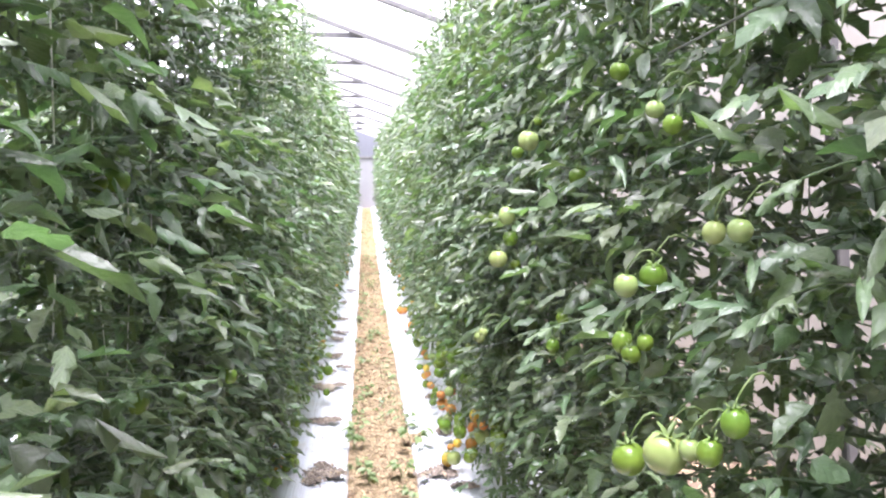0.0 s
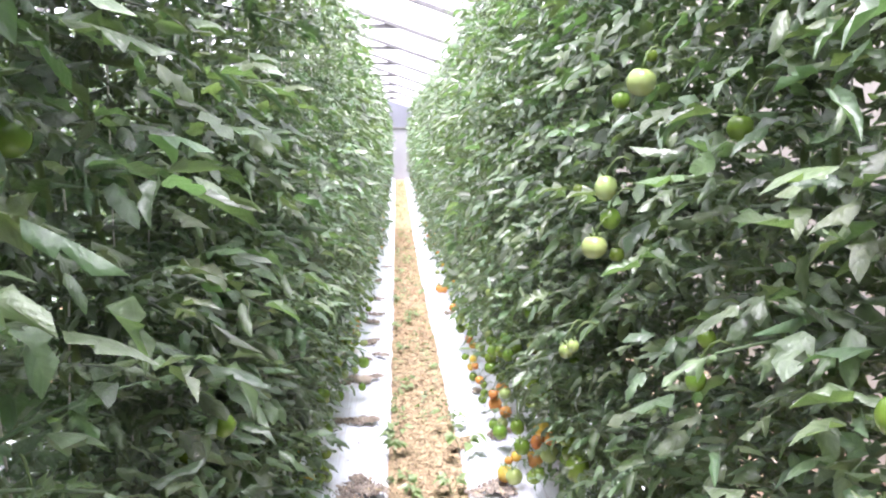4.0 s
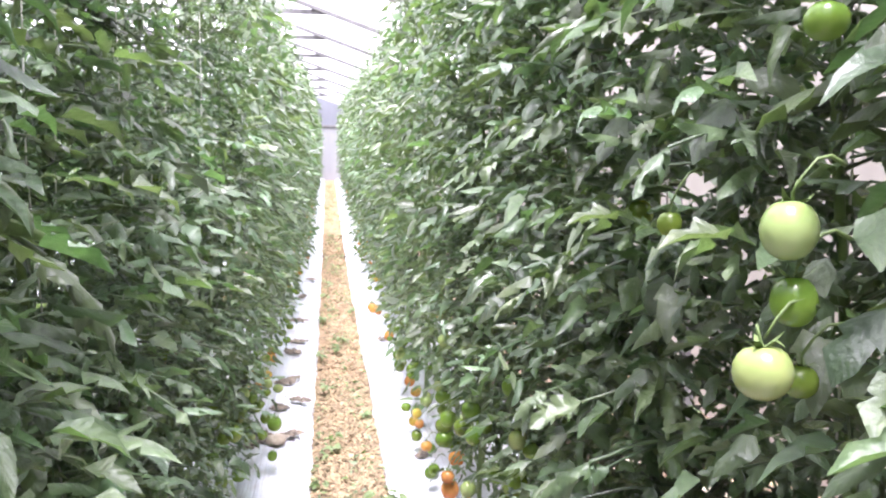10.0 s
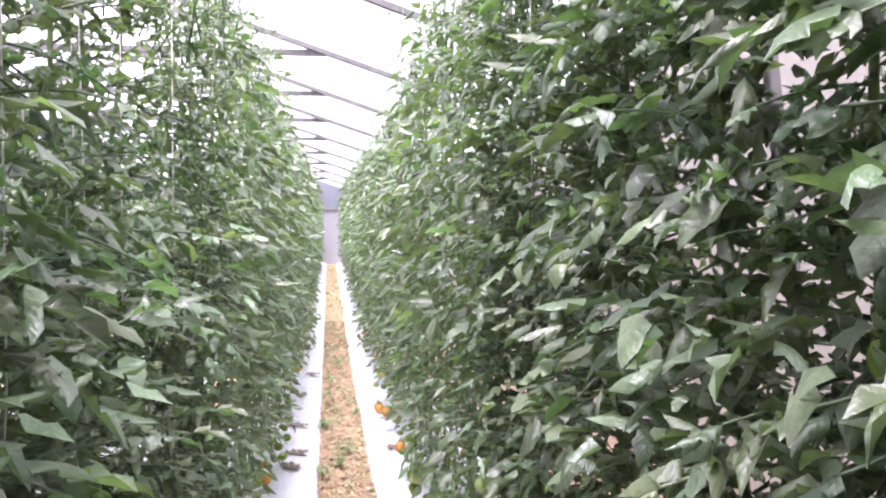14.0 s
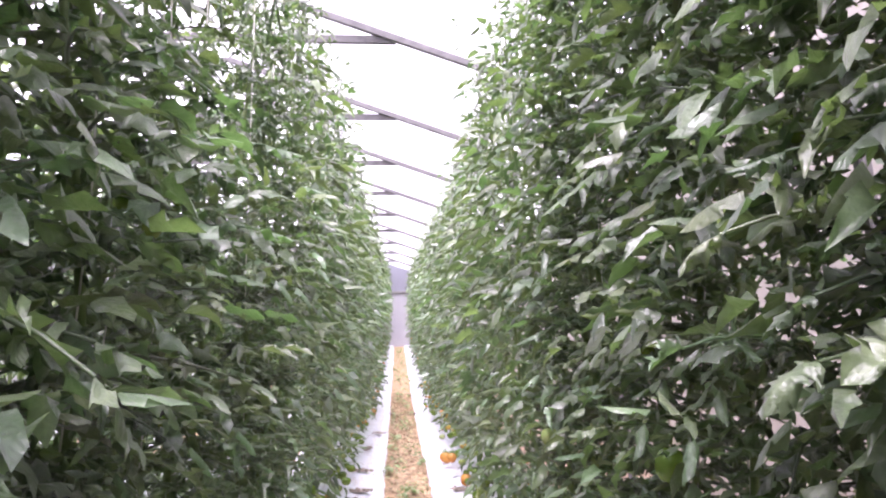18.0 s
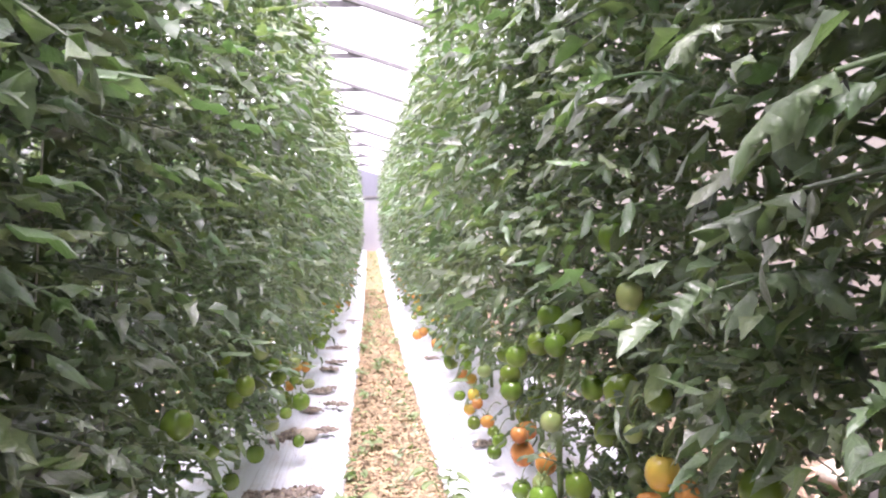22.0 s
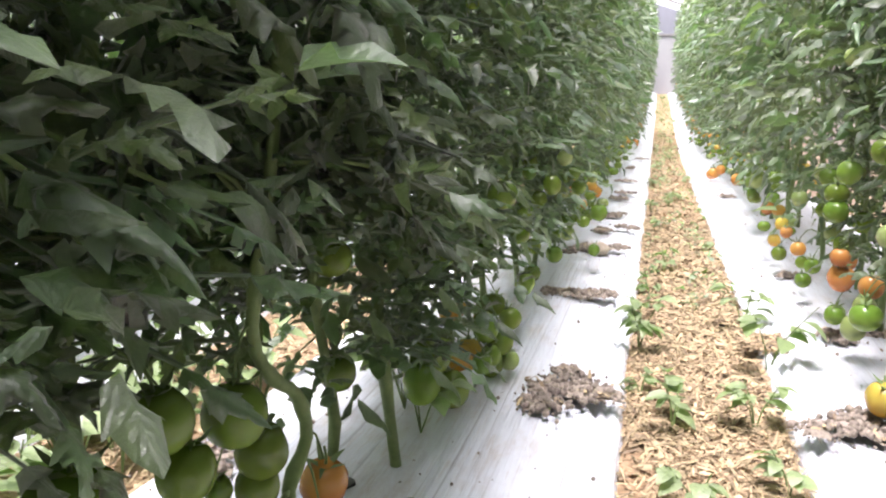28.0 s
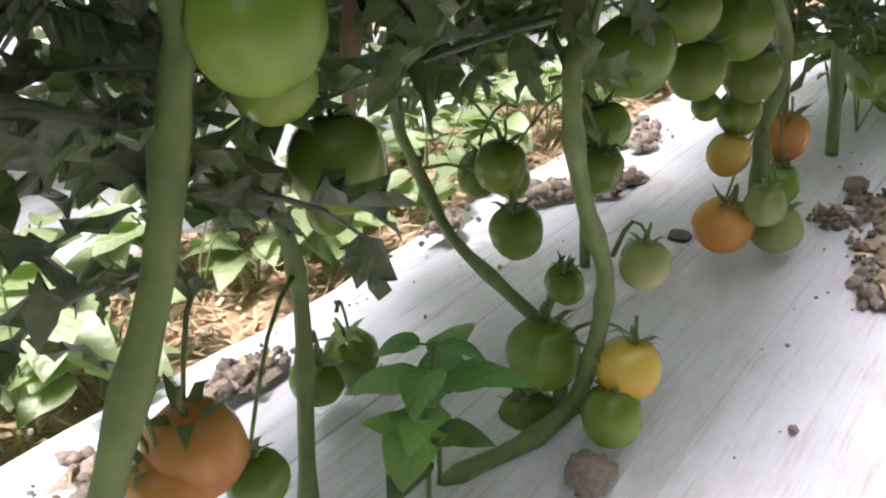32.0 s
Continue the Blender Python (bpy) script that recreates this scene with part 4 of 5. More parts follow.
fruit_at("green", -0.75, 7.56, 0.52, 0.76)
fruit_at("green", -0.72, 7.66, 0.34, 0.73)
fruit_at("green", -0.86, 4.91, 0.52, 1.11)
fruit_at("green", -0.87, 5.10, 0.55, 0.98)
fruit_at("green", -0.84, 5.25, 0.50, 1.08)
fruit_at("green", -0.86, 5.14, 0.45, 0.94)
fruit_at("green", -0.83, 5.31, 0.41, 1.00)
fruit_at("green", -0.84, 5.31, 0.34, 0.81)
fruit_at("green", -0.88, 5.25, 0.36, 0.52)
fruit_at("yellow", -0.84, 5.28, 0.27, 0.80)
fruit_at("orange", -0.82, 5.54, 0.23, 1.03)
fruit_at("orange", -0.82, 5.24, 0.15, 1.02)
fruit_at("pale", -0.75, 5.23, 0.21, 0.71)
fruit_at("pale", -0.75, 5.32, 0.13, 0.92)
fruit_at("green", -0.80, 5.48, 0.15, 0.84)
fruit_at("green", -0.82, 4.75, 0.42, 0.62)
fruit_at("green", -0.86, 4.84, 0.44, 0.68)
fruit_at("green", -1.00, 4.80, 0.37, 0.77)
fruit_at("green", -1.00, 4.84, 0.25, 0.85)
fruit_at("pale", -0.74, 4.73, 0.32, 0.60)
fruit_at("green", -0.84, 4.72, 0.26, 0.46)
fruit_at("green", -1.05, 4.81, 0.54, 0.65)
fruit_at("green", -0.79, 6.22, 0.29, 1.23)
fruit_at("green", -0.79, 6.12, 0.23, 1.13)
fruit_at("green", -0.76, 6.33, 0.14, 1.16)
fruit_at("yellow", -0.75, 6.52, 0.19, 1.01)
fruit_at("green", -0.68, 6.45, 0.30, 0.82)
fruit_at("green", -0.66, 6.60, 0.21, 0.80)
fruit_at("green", -0.67, 6.36, 0.22, 0.67)
fruit_at("pale", -0.64, 6.66, 0.13, 0.67)
fruit_at("orange", -0.80, 6.56, 0.33, 0.58)
fruit_at("green", -0.85, 6.52, 0.53, 1.12)
fruit_at("green", -0.88, 5.74, 0.66, 0.85)
fruit_at("green", -0.90, 5.80, 0.37, 0.93)
fruit_at("green", -0.70, 7.16, 0.48, 0.76)
fruit_at("green", -0.66, 7.11, 0.30, 0.72)
fruit_at("green", -0.74, 4.22, 0.69, 0.73)
fruit_at("green", -0.80, 4.27, 0.64, 0.55)
fruit_at("green", -0.86, 4.37, 0.54, 0.83)
fruit_at("green", -0.90, 4.39, 0.48, 0.47)
fruit_at("orange", -0.86, 4.19, 0.36, 0.82)
fruit_at("orange", -0.86, 4.16, 0.34, 0.63)
fruit_at("green", -0.90, 4.26, 0.25, 0.59)
fruit_at("green", -1.14, 4.60, 0.10, 0.86)
fruit_at("green", -1.10, 4.51, 0.12, 0.60)
fruit_at("yellow", -0.74, 4.71, 0.18, 0.80)
fruit_at("green", -0.86, 4.70, 0.16, 0.99)
fruit_at("green", -0.74, 4.67, 0.13, 0.79)
fruit_at("green", -0.87, 4.68, 0.06, 0.80)
fruit_at("green", -0.85, 4.73, 0.26, 0.52)
fruit_at("green", -1.10, 4.88, 0.31, 0.77)
fruit_at("green", -1.10, 4.97, 0.27, 0.66)


# ---- large leaves that reach into the aisle ----
def leaf_to(x, y, z, length, sag=0.6):
    """A compound leaf of the nearest vine whose end leaflet, of the given length, lies at a place in the plan."""
    goal = Vector((x, y, z))
    plant, base, trunk = min(VINES, key=lambda v: (v[1].x - x) ** 2 * 2 + (v[1].y - y) ** 2)
    goal = goal - base
    joint = min(trunk, key=lambda q: (q - goal + Vector((0, 0, 0.06))).length)
    out = goal - joint
    s = Shape()
    compound_leaf(s, Matrix(), length / 0.34, 2, 4, sag)
    last = s.v[-5 * len(OUTLINES[2]):]
    mid = sum(last, Vector()) / len(last)
    yaw = math.degrees(math.atan2(out.y, out.x) - math.atan2(mid.y, mid.x))
    m = pose(0, 0, 0, 0, 0, yaw)
    m = Matrix.Translation(goal - m @ mid) @ m
    leaf = put("leaf", s.made("leaf", M_LEAF), plant, m)
    foot = m.inverted() @ joint
    put("petiole", Shape().tube([foot, foot.lerp(Vector((0, 0, 0)), 0.5) + Vector((0, 0, 0.02)), (0, 0, 0)], [0.005, 0.0045, 0.004], 6).made("petiole", M_STEM), leaf)


for x, y, z, length in (
        (0.457, 5.503, 1.091, 0.12), (0.446, 5.27, 1.232, 0.15), (0.4, 5.345, 1.49, 0.12), (0.436, 5.176, 1.344, 0.17),
        (0.414, 5.142, 1.542, 0.17), (0.456, 5.444, 1.585, 0.13), (0.38, 5.748, 1.525, 0.11), (0.45, 7.58, 1.55, 0.12), (0.406, 5.632, 1.695, 0.12),
        (0.436, 4.727, 2.105, 0.13), (0.69, 5.22, 2.41, 0.17), (0.553, 5.355, 1.893, 0.12), (0.483, 5.557, 1.836, 0.11), (0.575, 5.64, 2.278, 0.13),
        (0.683, 5.38, 2.504, 0.12), (0.477, 3.626, 1.653, 0.15), (0.514, 3.926, 1.938, 0.15), (0.529, 5.684, 0.872, 0.1), (0.5, 5.1, 1.0, 0.12)):
    leaf_to(x, y, z, length)
for x, y, z, length in (
        (-0.595, 4.729, 2.052, 0.14), (-0.506, 4.755, 1.891, 0.18), (-0.608, 3.75, 1.69, 0.14), (-0.533, 3.75, 1.6, 0.15), (-0.588, 6.677, 1.218, 0.12),
        (-0.572, 5.09, 1.388, 0.15), (-0.65, 6.1, 2.455, 0.13), (-0.664, 5.953, 2.41, 0.13), (-0.8, 6.7, 2.14, 0.12), (-0.626, 5.356, 1.476, 0.15),
        (-0.705, 5.666, 1.16, 0.15), (-0.585, 6.24, 1.226, 0.13), (-0.61, 7.0, 1.093, 0.11), (-0.565, 6.16, 0.926, 0.15), (-0.683, 6.925, 1.306, 0.1),
        (-0.626, 5.585, 0.765, 0.14), (-0.678, 4.967, 0.66, 0.13), (-0.6, 5.22, 1.08, 0.2), (-0.555, 6.124, 0.937, 0.12), (-0.7, 4.8, 0.82, 0.18), (-0.7, 4.55, 1.0, 0.17), (-0.72, 4.45, 0.82, 0.15), (-0.72, 4.35, 1.1, 0.15),
        (-0.7, 4.4, 0.765, 0.13), (-0.75, 4.518, 0.735, 0.12), (-0.78, 4.653, 0.752, 0.12), (-0.8, 4.805, 0.744, 0.1), (-0.8, 4.406, 0.633, 0.1),
        (-0.68, 4.807, 0.891, 0.15), (-0.6, 4.982, 1.08, 0.16), (-0.65, 5.497, 0.837, 0.14), (-0.65, 5.057, 0.859, 0.14), (-0.6, 5.679, 1.096, 0.14)):
    leaf_to(x, y, z, length, 0.9)


def broad_leaf(root, tip, width, tilt):
    """One large drooping leaflet of the nearest vine, from its root to its tip."""
    a, b = Vector(root), Vector(tip)
    plant, base, trunk = min(VINES, key=lambda v: (v[1].x - a.x) ** 2 * 2 + (v[1].y - a.y) ** 2)
    d = (b - a).normalized()
    side = d.cross(Vector((0, 0, 1))).normalized()
    turn = Matrix((side, d, side.cross(d))).transposed().to_4x4() @ Matrix.Rotation(radians(tilt), 4, "Y") @ Matrix.Rotation(0.25, 4, "X")
    s = Shape()
    leaflet(s, Vector((0, 0, 0)), Matrix(), (b - a).length * 1.05, width, 0.55, 0.2, 2)
    leaf = put("leaf", s.made("leaf", M_LEAF), plant, Matrix.Translation(a - base) @ turn)
    joint = min(trunk, key=lambda q: (q - a + base).length)
    foot = leaf.matrix_basis.inverted() @ joint
    put("petiole", Shape().tube([foot, foot * 0.5 + Vector((0, 0, 0.015)), (0, 0, 0)], [0.005, 0.004, 0.003], 6).made("petiole", M_STEM), leaf)


for root, tip, width, tilt in (((-0.7, 4.73, 0.95), (-0.52, 4.71, 0.87), 0.1, -20), ((-0.68, 4.89, 0.92), (-0.65, 5.16, 0.81), 0.1, 25), ((-0.62, 5.42, 0.89), (-0.58, 5.65, 0.81), 0.1, 25)):
    broad_leaf(root, tip, width, tilt)


# ---- litter on the paths ----
def chips(name, x0, x1, y0, y1, count, big, label, lift=0.0):
    """Long straws and torn bits of dry leaf, each bent once; thinner along the left edge at the near end."""
    s = Shape()
    for _ in range(count):
        x, y = rnd(x0, x1), rnd(y0, y1)
        if -0.26 < x < -0.14 and y < 6.4 and rng.random() < 0.75:
            continue
        if rng.random() < 0.2:
            l, w = rnd(0.012, 0.03) * big, rnd(0.006, 0.017) * big
        else:
            l, w = rnd(0.02, 0.075) * big, rnd(0.0015, 0.005) * big
        b = rnd(-0.7, 0.7) * l
        k, e = rnd(0.3, 1.1), rnd(-0.5, 0.5) * w
        m = pose(x, y, ground(y) - 0.03 + lift + rnd(0, 0.02), rnd(-25, 25), rnd(-30, 30), rnd(0, 360))
        s.add([(-w * k, -l, 0), (w * 0.6, -l * 0.9, 0), (w * 1.1, e, b * 0.4), (-w * 1.1, -e, b * 0.4), (w * 0.7, l, 0), (-w * k, l * 0.8, 0)], [(0, 1, 2, 3), (3, 2, 4, 5)], m)
    return tagged(put(name, s.made(name, M_STRAW, False)), label, "straw litter", "", "stuff")


chips("straw_litter", -0.25, 0.26, 4.0, 7.5, 12000, 0.72, "dry tan straw and bark chips strewn on the path")
chips("straw_litter", -0.25, 0.26, 7.5, 11.0, 9000, 0.9, "dry tan straw and bark chips strewn on the path")
chips("straw_litter", -0.25, 0.26, 11.0, 24.0, 6500, 1.15, "dry tan straw strewn on the far path")
chips("straw_litter", -1.98, -1.47, 2.5, 9.0, 7500, 0.75, "dry tan straw on the path behind the vines")
chips("straw_litter", 1.47, 3.0, 4.0, 12.0, 2500, 1.4, "sparse dry straw on bare soil")
chips("straw_litter", 0.2, 0.36, 7.35, 7.6, 420, 0.7, "dry straw spilled over the edge of white film", 0.045)
chips("straw_litter", 0.27, 0.5, 5.5, 9.0, 60, 0.9, "few straw chips on white film")


# ---- soil heaps on the film ----
def lump(s, p, r, n=7):
    """A rough clod."""
    k = len(s.v)
    ph = rnd(0, 50)
    for j in range(4):
        t = math.pi * (0.05 + 0.8 * j / 3)
        for i in range(n):
            a = 2 * math.pi * i / n + 0.3 * j
            q = rnd(0.76, 1.2) * (1 + 0.35 * noise.noise((ph + i * 1.7, j * 1.3, ph)))
            s.v.append(p + Vector((r * q * math.sin(t) * math.cos(a), r * q * math.sin(t) * math.sin(a), r * 0.95 * math.cos(t) * q)))
    for j in range(3):
        for i in range(n):
            a, b = k + j * n + i, k + j * n + (i + 1) % n
            s.f.append((a, a + n, b + n, b))
    s.f.append(tuple(k + i for i in range(n)))


def soil_mound(x, y, rx, ry, count, turn=0.0, spots=()):
    """Clods spilled in a few uneven patches, larger ones on top."""
    s = Shape()
    patches = [(rnd(-0.65, 0.65) * rx, rnd(-0.65, 0.65) * ry, rnd(0.35, 0.7)) for _ in range(4)] + [(0.0, 0.0, 0.6)]
    patches = list(spots) or patches
    for ox, oy, q in patches:
        n, k = 11, len(s.v)
        s.v.append(Vector((ox, oy, 0.02)))
        for i in range(n):
            a, e = 2 * math.pi * i / n, rnd(0.45, 0.9) * q
            s.v.append(Vector((ox + rx * e * math.cos(a), oy + ry * e * math.sin(a), 0.002)))
        s.f += [(k, k + 1 + i, k + 1 + (i + 1) % n) for i in range(n)]
    for i in range(int(count * 2.2)):
        ox, oy, q = rng.choice(patches)
        a, d = rnd(0, 6.283), rnd(0, 1) ** 0.6
        r = rng.choice((0.004, 0.005, 0.006, 0.007, 0.009, 0.013)) * rnd(0.8, 1.25)
        if i % 9 == 0:
            d, r = d * 1.7, r * 0.5
        lump(s, Vector((ox + rx * q * d * math.cos(a), oy + ry * q * d * math.sin(a), 0.016 * max(0, 1 - d) + r * 0.4)), r)
    ob = put("soil_mound", s.made("soil_mound", M_CLOD), None, pose(x, y, ground(y) + 0.062, 0, 0, turn))
    straw = Shape()
    for _ in range(count // 8):
        ox, oy, q = rng.choice(patches)
        a, l, w = rnd(0, 6.283), rnd(0.008, 0.026), rnd(0.0015, 0.006)
        straw.add([(-w, -l, 0), (w, -l, 0), (w, 0, 0.4 * w), (-w, 0, 0.4 * w), (w, l, 0), (-w, l, 0)], [(0, 1, 2, 3), (3, 2, 4, 5)], pose(ox + rx * q * rnd(0, 1) * math.cos(a), oy + ry * q * rnd(0, 1) * math.sin(a), rnd(0.014, 0.026), rnd(-20, 20), rnd(-20, 20), rnd(0, 360)))
    put("straw_bits", straw.made("straw_bits", M_STRAW, False), ob, None, "dry tan straw bits")
    return tagged(ob, "crumbly brown soil clods heaped on white mulch film", "soil mound", "soil mounds on the film", "stuff")


soil_mound(-0.57, 5.5, 0.14, 0.16, 200, 0, [(-0.06, 0.17, 0.55), (0.0, 0.04, 0.75), (0.02, -0.1, 0.55), (0.03, -0.2, 0.45), (0.08, 0.03, 0.6), (-0.14, 0.06, 0.3)])
soil_mound(-0.45, 6.6, 0.15, 0.15, 230, 0, [(-0.03, 0.03, 0.8), (0.07, 0.02, 0.75), (-0.05, -0.14, 0.6), (0.0, 0.17, 0.4), (0.13, -0.02, 0.4)])
soil_mound(-0.52, 7.89, 0.15, 0.12, 150, 0, [(-0.13, 0.01, 0.5), (-0.03, 0.0, 0.6), (0.06, 0.01, 0.8), (0.12, 0.02, 0.5)])
soil_mound(-0.63, 9.0, 0.12, 0.14, 110, 0, [(-0.06, -0.05, 0.5), (0.0, 0.05, 0.6), (0.03, 0.15, 0.5)])
soil_mound(-0.4, 9.15, 0.09, 0.07, 50)
for x, y, rx, ry, n in ((-0.55, 9.8, 0.13, 0.1, 80), (-0.42, 10.0, 0.1, 0.08, 50), (-0.5, 10.6, 0.17, 0.1, 90), (-0.54, 11.75, 0.12, 0.16, 70), (-0.42, 12.2, 0.1, 0.1, 40), (-0.46, 13.4, 0.15, 0.12, 60), (-0.5, 15.2, 0.13, 0.2, 60), (-0.42, 17.0, 0.15, 0.14, 50)):
    soil_mound(x + rnd(-0.08, 0.04), y, rx * rnd(0.6, 1.2), ry * rnd(0.7, 1.3), n, rnd(-50, 50))
for x, y, rx, ry, n in ((0.54, 7.5, 0.1, 0.09, 80), (0.7, 7.57, 0.08, 0.06, 40), (0.38, 6.55, 0.14, 0.14, 150), (0.62, 6.25, 0.14, 0.08, 60), (0.55, 8.6, 0.06, 0.05, 30), (0.54, 12.2, 0.1, 0.09, 40)):
    soil_mound(x, y, rx, ry, n)
for x, y, rx, ry, n in ((-1.29, 5.86, 0.09, 0.12, 60), (-1.36, 5.09, 0.05, 0.1, 24), (-1.27, 5.36, 0.07, 0.1, 60), (-1.14, 5.54, 0.04, 0.05, 16), (-1.15, 5.43, 0.04, 0.05, 14), (-1.28, 4.5, 0.05, 0.16, 44), (-1.26, 4.3, 0.07, 0.12, 60)):
    soil_mound(x, y, rx, ry, n)


for x0, x1, y0, y1, n in ((-0.85, -0.3, 4.6, 9.5, 130), (-0.75, -0.3, 9.5, 18.0, 160), (0.35, 0.8, 5.5, 11.0, 140), (-1.45, -1.1, 3.6, 6.5, 130)):
    s = Shape()
    for _ in range(n):
        y = rnd(y0, y1)
        lump(s, Vector((rnd(x0, x1), y, ground(y) + 0.06)), 0.002 + 0.006 * rnd(0, 1) ** 3, 5)
    tagged(put("soil_crumbs", s.made("soil_crumbs", M_CLOD, False)), "small brown soil crumbs scattered over white film", "soil crumbs", "", "stuff")


def stone(x, y, z, r, squash, label, mat=M_ROCK):
    s = Shape()
    nu, nv = 14, 9
    ph = rnd(0, 90)
    for j in range(nv + 1):
        t = math.pi * j / nv
        for i in range(nu):
            a = 2 * math.pi * i / nu
            d = Vector((math.sin(t) * math.cos(a), math.sin(t) * math.sin(a), math.cos(t)))
            q = r * (1 + 0.42 * noise.noise(d * 1.6 + Vector((ph, 0, 0))) + 0.22 * noise.noise(d * 4 + Vector((0, ph, 0))))
            s.v.append(Vector((d.x * q, d.y * q, d.z * q * squash)))
    for j in range(nv):
        for i in range(nu):
            a, b = j * nu + i, j * nu + (i + 1) % nu
            s.f.append((a, a + nu, b + nu, b))
    return tagged(put("stone", s.made("stone", mat), None, pose(x, y, z, 0, 0, rnd(0, 360))), label, "stone", "stones")


stone(2.27, 7.8, 0.0, 0.17, 0.6, "large tan stone lying on bare soil")
stone(1.95, 8.3, -0.02, 0.14, 0.6, "tan stone lying on bare soil")
stone(2.6, 8.8, 0.0, 0.2, 0.6, "large tan stone lying on bare soil")
stone(2.5, 7.0, -0.03, 0.12, 0.6, "brown stone lying on bare soil")
stone(-0.51, 8.98, 0.085, 0.075, 0.5, "flat tan stone holding down white film")
stone(-0.732, 4.607, 0.085, 0.03, 0.75, "small grey-brown clod of earth on white film", M_CLOD)
stone(-1.48, 4.42, 0.05, 0.03, 0.7, "brown clod of earth by the film edge", M_CLOD)
stone(-0.7, 5.73, 0.085, 0.026, 0.8, "dark clod of earth on white film", M_CLOD)


# ---- weeds ----
def weed(x, y, z, tall, leaves, size, label="young green weed growing in straw"):
    leaves = int(leaves * (1.4 if y < 15 and x > -1 else 0.8))
    t = thing("weed", pose(x, y, z, 0, 0, rnd(0, 360)), label, "weed", "weeds")
    st = Shape()
    st.v = [Vector((0.003 * math.cos(1.257 * i), 0.003 * math.sin(1.257 * i), 0)) for i in range(5)]
    tips = []
    for k in range(max(1, leaves // 3)):
        a, o = rnd(0, 6.28), rnd(0.2, 0.6)
        h = 1.7 * tall * rnd(0.5, 1)
        pts = [Vector((0, 0, 0)), Vector((math.cos(a) * o * h * 0.3, math.sin(a) * o * h * 0.3, h * 0.5)), Vector((math.cos(a) * o * h, math.sin(a) * o * h, h))]
        ring = list(range(5))
        for p, r in ((pts[1], 0.0025), (pts[2], 0.002)):
            k0 = len(st.v)
            st.v += [p + Vector((r * math.cos(1.257 * i), r * math.sin(1.257 * i), 0)) for i in range(5)]
            st.f += [(ring[i], ring[(i + 1) % 5], k0 + (i + 1) % 5, k0 + i) for i in range(5)]
            ring = [k0 + i for i in range(5)]
        tips.append((pts, a))
    put("stem", st.made("stem", M_STEM), t)
    for i in range(leaves):
        pts, a = tips[i % len(tips)]
        p = pts[1].lerp(pts[2], rnd(0.2, 1))
        s = Shape()
        l = 1.15 * size * rnd(0.7, 1.2)
        leaflet(s, Vector((0, 0, 0)), Matrix(), l, l * rnd(0.6, 0.75), rnd(0.2, 0.8), rnd(0.05, 0.35), 3)
        put("leaf", s.made("leaf", M_WEED), t, pose(*p, rnd(-15, 15), rnd(-20, 20), math.degrees(a) - 90 + rnd(-80, 80)))
    return t


FLOOR = -0.04
for x, y, tall, n, size in ((-0.217, 7.37, 0.16, 9, 0.07), (-0.095, 6.59, 0.11, 10, 0.065), (-0.05, 6.1, 0.1, 8, 0.06), (0.16, 6.67, 0.13, 12, 0.07), (0.235, 7.77, 0.14, 12, 0.07), (0.27, 7.24, 0.2, 8, 0.085), (-0.11, 8.93, 0.11, 12, 0.06), (-0.214, 7.73, 0.12, 10, 0.065), (0.0, 5.78, 0.08, 6, 0.055), (-0.04, 11.9, 0.1, 10, 0.06), (-0.18, 8.3, 0.08, 7, 0.05), (-0.12, 10.4, 0.09, 8, 0.06), (0.15, 9.7, 0.08, 6, 0.06), (-0.2, 11.6, 0.1, 9, 0.06), (0.02, 12.4, 0.08, 8, 0.06), (-0.2, 13.5, 0.12, 10, 0.07), (0.18, 14.2, 0.1, 8, 0.07), (0.2, 6.25, 0.09, 7, 0.06), (-0.2, 6.85, 0.07, 6, 0.05)):
    weed(x, y, FLOOR, tall, n, size)
for i in range(34):
    y = 15 + 26 * (i / 34) ** 0.9
    weed(rnd(-0.22, 0.22), y, ground(y) + FLOOR, rnd(0.08, 0.16), 8, 0.08)
for i in range(66):
    weed(rnd(-1.95, -1.5), rnd(3.6, 6.6), FLOOR, rnd(0.08, 0.24), 12, 0.095, "leafy green weed on the straw path")


def sapling(x, y, z, pairs, size):
    """A young plant with opposite ovate leaves."""
    t = thing("sapling", pose(x, y, z), "young bright green plant with ovate leaves sprouting through white film", "sapling")
    h = 0.05 * pairs
    put("stem", Shape().tube([(0, 0, -0.01), (0.004, 0, h * 0.5), (0, 0.004, h)], [0.0032, 0.003, 0.0022], 6).made("stem", M_STEM), t)
    for k in range(pairs):
        for side in (0, 180):
            s = Shape()
            l = size * (1.0 - 0.14 * k) * rnd(0.85, 1.15)
            leaflet(s, Vector((0, 0.012, 0)), Matrix(), l, l * 0.6, rnd(0.3, 0.7), rnd(0.1, 0.25), 3)
            s.tube([(0, 0, 0), (0, 0.014, 0.001)], 0.0014, 5)
            put("leaf", s.made("leaf", M_SPROUT), t, pose(0, 0, h * (0.45 + 0.55 * (k + 1) / pairs), rnd(0, 20), rnd(-8, 8), 20 + side + 90 * k + rnd(-14, 14)))
    return t


sapling(-0.885, 4.5, 0.075, 4, 0.12)
sapling(-0.86, 4.45, 0.07, 3, 0.085)
weed(-0.9, 6.3, 0.07, 0.22, 12, 0.1, "young green side shoot on white film")
weed(-0.8, 6.15, 0.07, 0.16, 7, 0.1, "young green side shoot on white film")

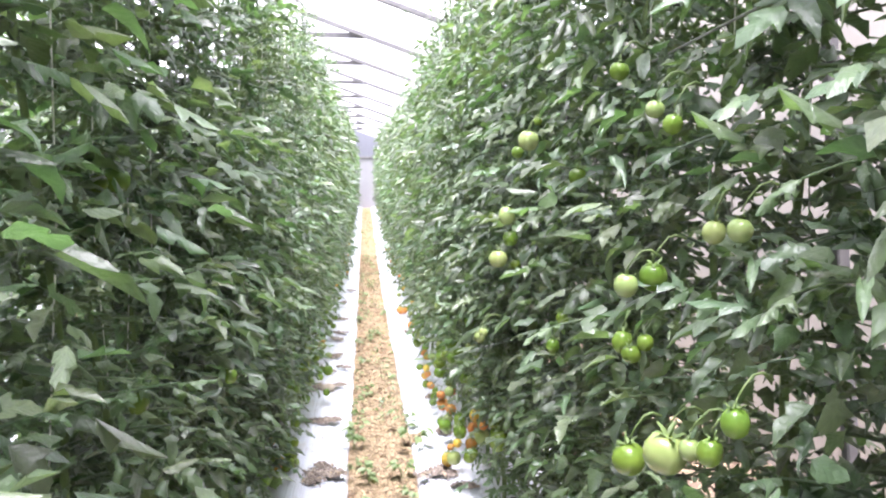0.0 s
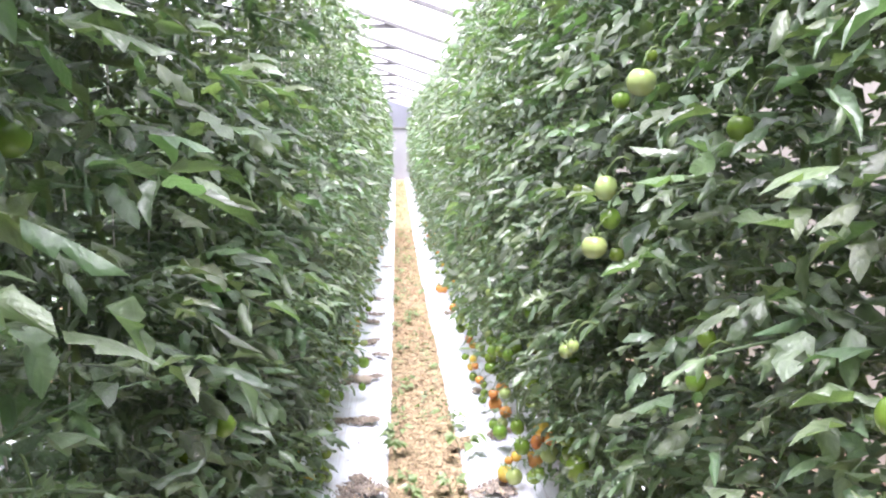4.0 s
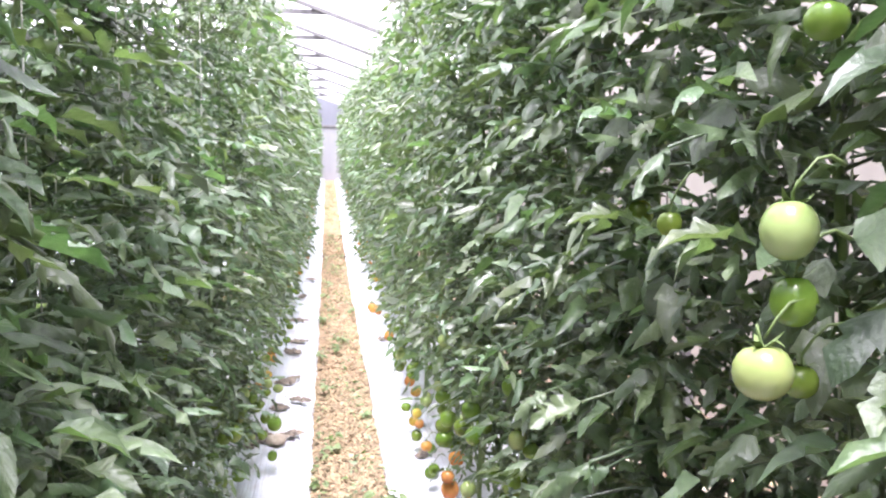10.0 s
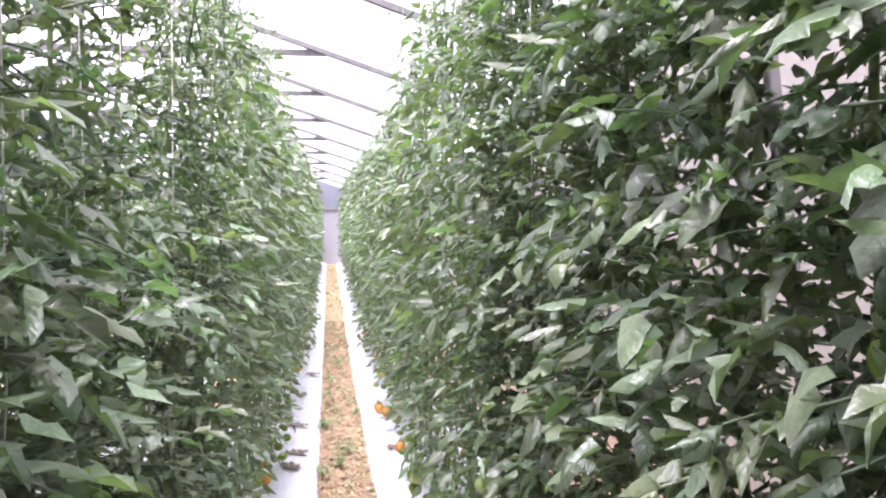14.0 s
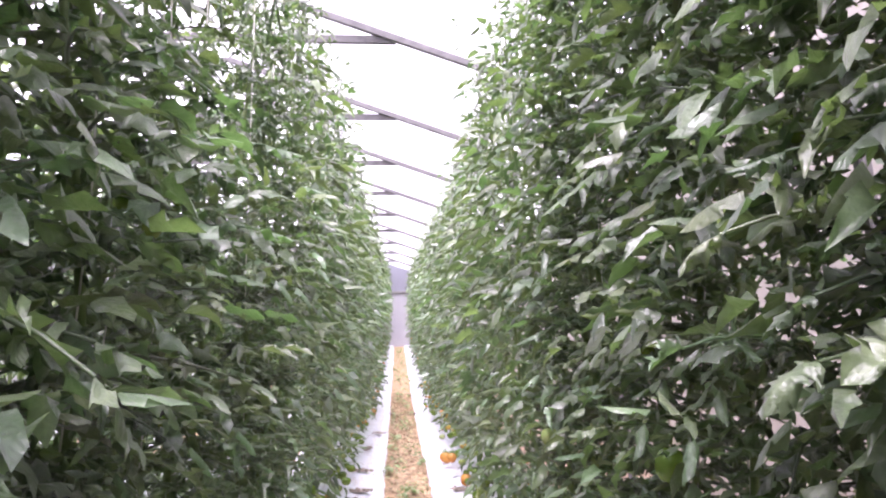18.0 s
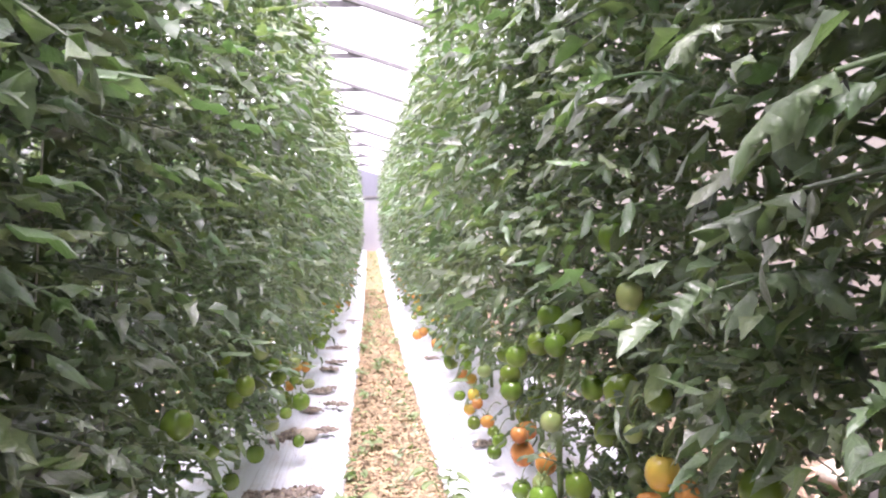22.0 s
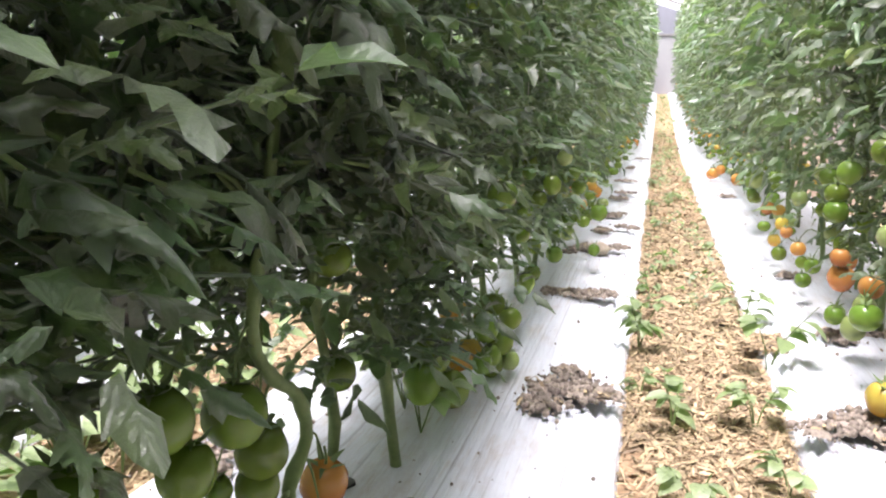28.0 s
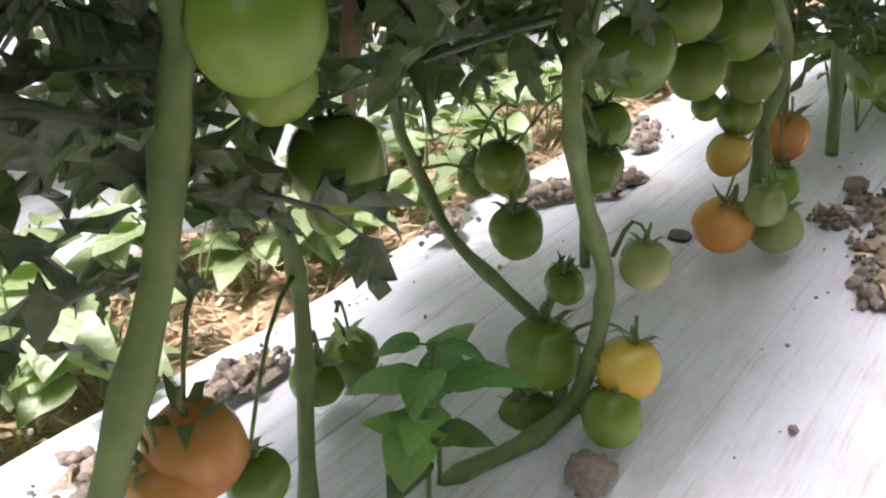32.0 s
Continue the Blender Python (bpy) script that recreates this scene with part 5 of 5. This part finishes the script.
# ---- low weeds along the far path ----
s = Shape()
for _ in range(2600):
    y = 8 + 33 * rnd(0, 1) ** 1.3
    x = rnd(-0.23, 0.24)
    if noise.noise((x * 6, y * 1.3, 9)) < 0.02:
        continue
    l = rnd(0.03, 0.075)
    leaflet(s, Vector((x, y, ground(y) + FLOOR + rnd(0.0, 0.07))), pose(0, 0, 0, rnd(0, 60), rnd(-30, 30), rnd(0, 360)), l, l * 0.55, rnd(0, 0.8), rnd(0, 0.4), 0)
tagged(put("weed_patch", s.made("weed_patch", M_WEED)), "low green weeds spread over the straw path", "weeds", "", "stuff")

# ---- hoses, wires, planting holes ----
for x, z, r, mat, label in ((1.5, -0.01, 0.014, M_HOSE, "black plastic irrigation pipe lying beside white film"), (1.545, -0.02, 0.012, M_WIRE, "grey plastic irrigation pipe lying beside white film")):
    pipe = Shape().tube([(x + 0.02 * math.sin(1.3 * y + x), y, z) for y in np.linspace(2.0, 13.0, 60)], r, 8)
    tagged(put("irrigation_pipe", pipe.made("irrigation_pipe", mat)), label, "pipe", "irrigation pipes")
hose = Shape().tube([(-0.3, 20.66, 0.03), (-0.15, 20.68, 0.0), (0.0, 20.7, 0.0), (0.2, 20.66, 0.0), (0.3, 20.6, 0.03)], 0.02, 8)
tagged(put("hose", hose.made("hose", M_HOSE)), "black irrigation hose lying across the path", "hose")
for x in (ROW_LEFT, ROW_RIGHT):
    for z in (TOP + 0.15, 2.6):
        w = Shape().tube([(x, y, z + ground(y) + 0.03 * math.sin(y)) for y in np.linspace(Y0 + 0.1, Y1 - 0.2, 40)], 0.004, 5)
        tagged(put("trellis_wire", w.made("trellis_wire", M_WIRE)), "thin steel trellis wire above the vines", "wire", "trellis wires")


def hole(x, y, r):
    n = 11
    s = Shape()
    s.v = [Vector((0, 0, 0.004))] + [Vector((r * rnd(0.7, 1.1) * math.cos(6.283 * i / n), r * rnd(0.7, 1.1) * math.sin(6.283 * i / n), 0.002)) for i in range(n)]
    s.f = [(0, 1 + i, 1 + (i + 1) % n) for i in range(n)]
    for i in range(n):
        s.v.append(s.v[1 + i] + Vector((0, 0, -0.02)))
    s.f += [(1 + i, 12 + i, 12 + (i + 1) % n, 1 + (i + 1) % n) for i in range(n)]
    return tagged(put("planting_hole", s.made("planting_hole", M_HOSE, False), None, pose(x, y, 0.071)), "torn black planting hole in white film", "planting hole", "planting holes")


for x, y in ((-0.925, 5.311), (-0.891, 5.825), (-0.95, 4.34), (-0.84, 6.75), (-0.85, 7.2), (0.87, 6.0), (0.86, 6.8), (0.87, 7.6)):
    hole(x, y, rnd(0.022, 0.034))

held, base, _ = min(VINES, key=lambda v: (v[1] - Vector((-0.95, 4.34, 0.05))).length)
old = [Vector(p) - base for p in ((-0.985, 4.5, 0.5), (-0.998, 4.53, 0.6), (-0.992, 4.57, 0.74), (-0.97, 4.62, 1.1), (-0.97, 4.66, 1.5))]
put("dry_stem", Shape().tube(old, [0.006, 0.012, 0.013, 0.012, 0.01], 9).made("dry_stem", M_DRYSTEM), held, None, "withered brown peeling stem")


# ---- withered cutting on the film ----
cutting = thing("withered_cutting", pose(-0.4, 5.55, 0.07), "withered grey tomato cutting lying on white film", "plant cutting")
runs = [[(-0.06, -0.02, 0.01), (0.0, 0.03, 0.018), (0.05, 0.04, 0.02), (0.09, -0.03, 0.012), (0.135, -0.1, 0.008)], [(-0.055, -0.02, 0.01), (-0.01, -0.11, 0.012), (0.03, -0.17, 0.008)], [(0.0, 0.03, 0.018), (-0.04, 0.12, 0.03), (-0.05, 0.16, 0.02)], [(0.05, 0.04, 0.02), (0.06, 0.1, 0.03), (0.03, 0.14, 0.02)]]
for run in runs:
    put("twig", Shape().tube(run, 0.0032, 5).made("twig", M_WILT), cutting)
for i in range(22):
    run = runs[i % 4]
    x, y, z = Vector(run[1]).lerp(Vector(run[2]), rnd(0, 1))
    s = Shape()
    leaflet(s, Vector((0, 0, 0)), Matrix(), rnd(0.04, 0.075), 0.024, rnd(0.2, 0.9), rnd(0.4, 1.0), 1)
    put("leaf", s.made("leaf", M_WILT), cutting, pose(x, y, z, rnd(-20, 20), rnd(-60, 60), rnd(0, 360)))
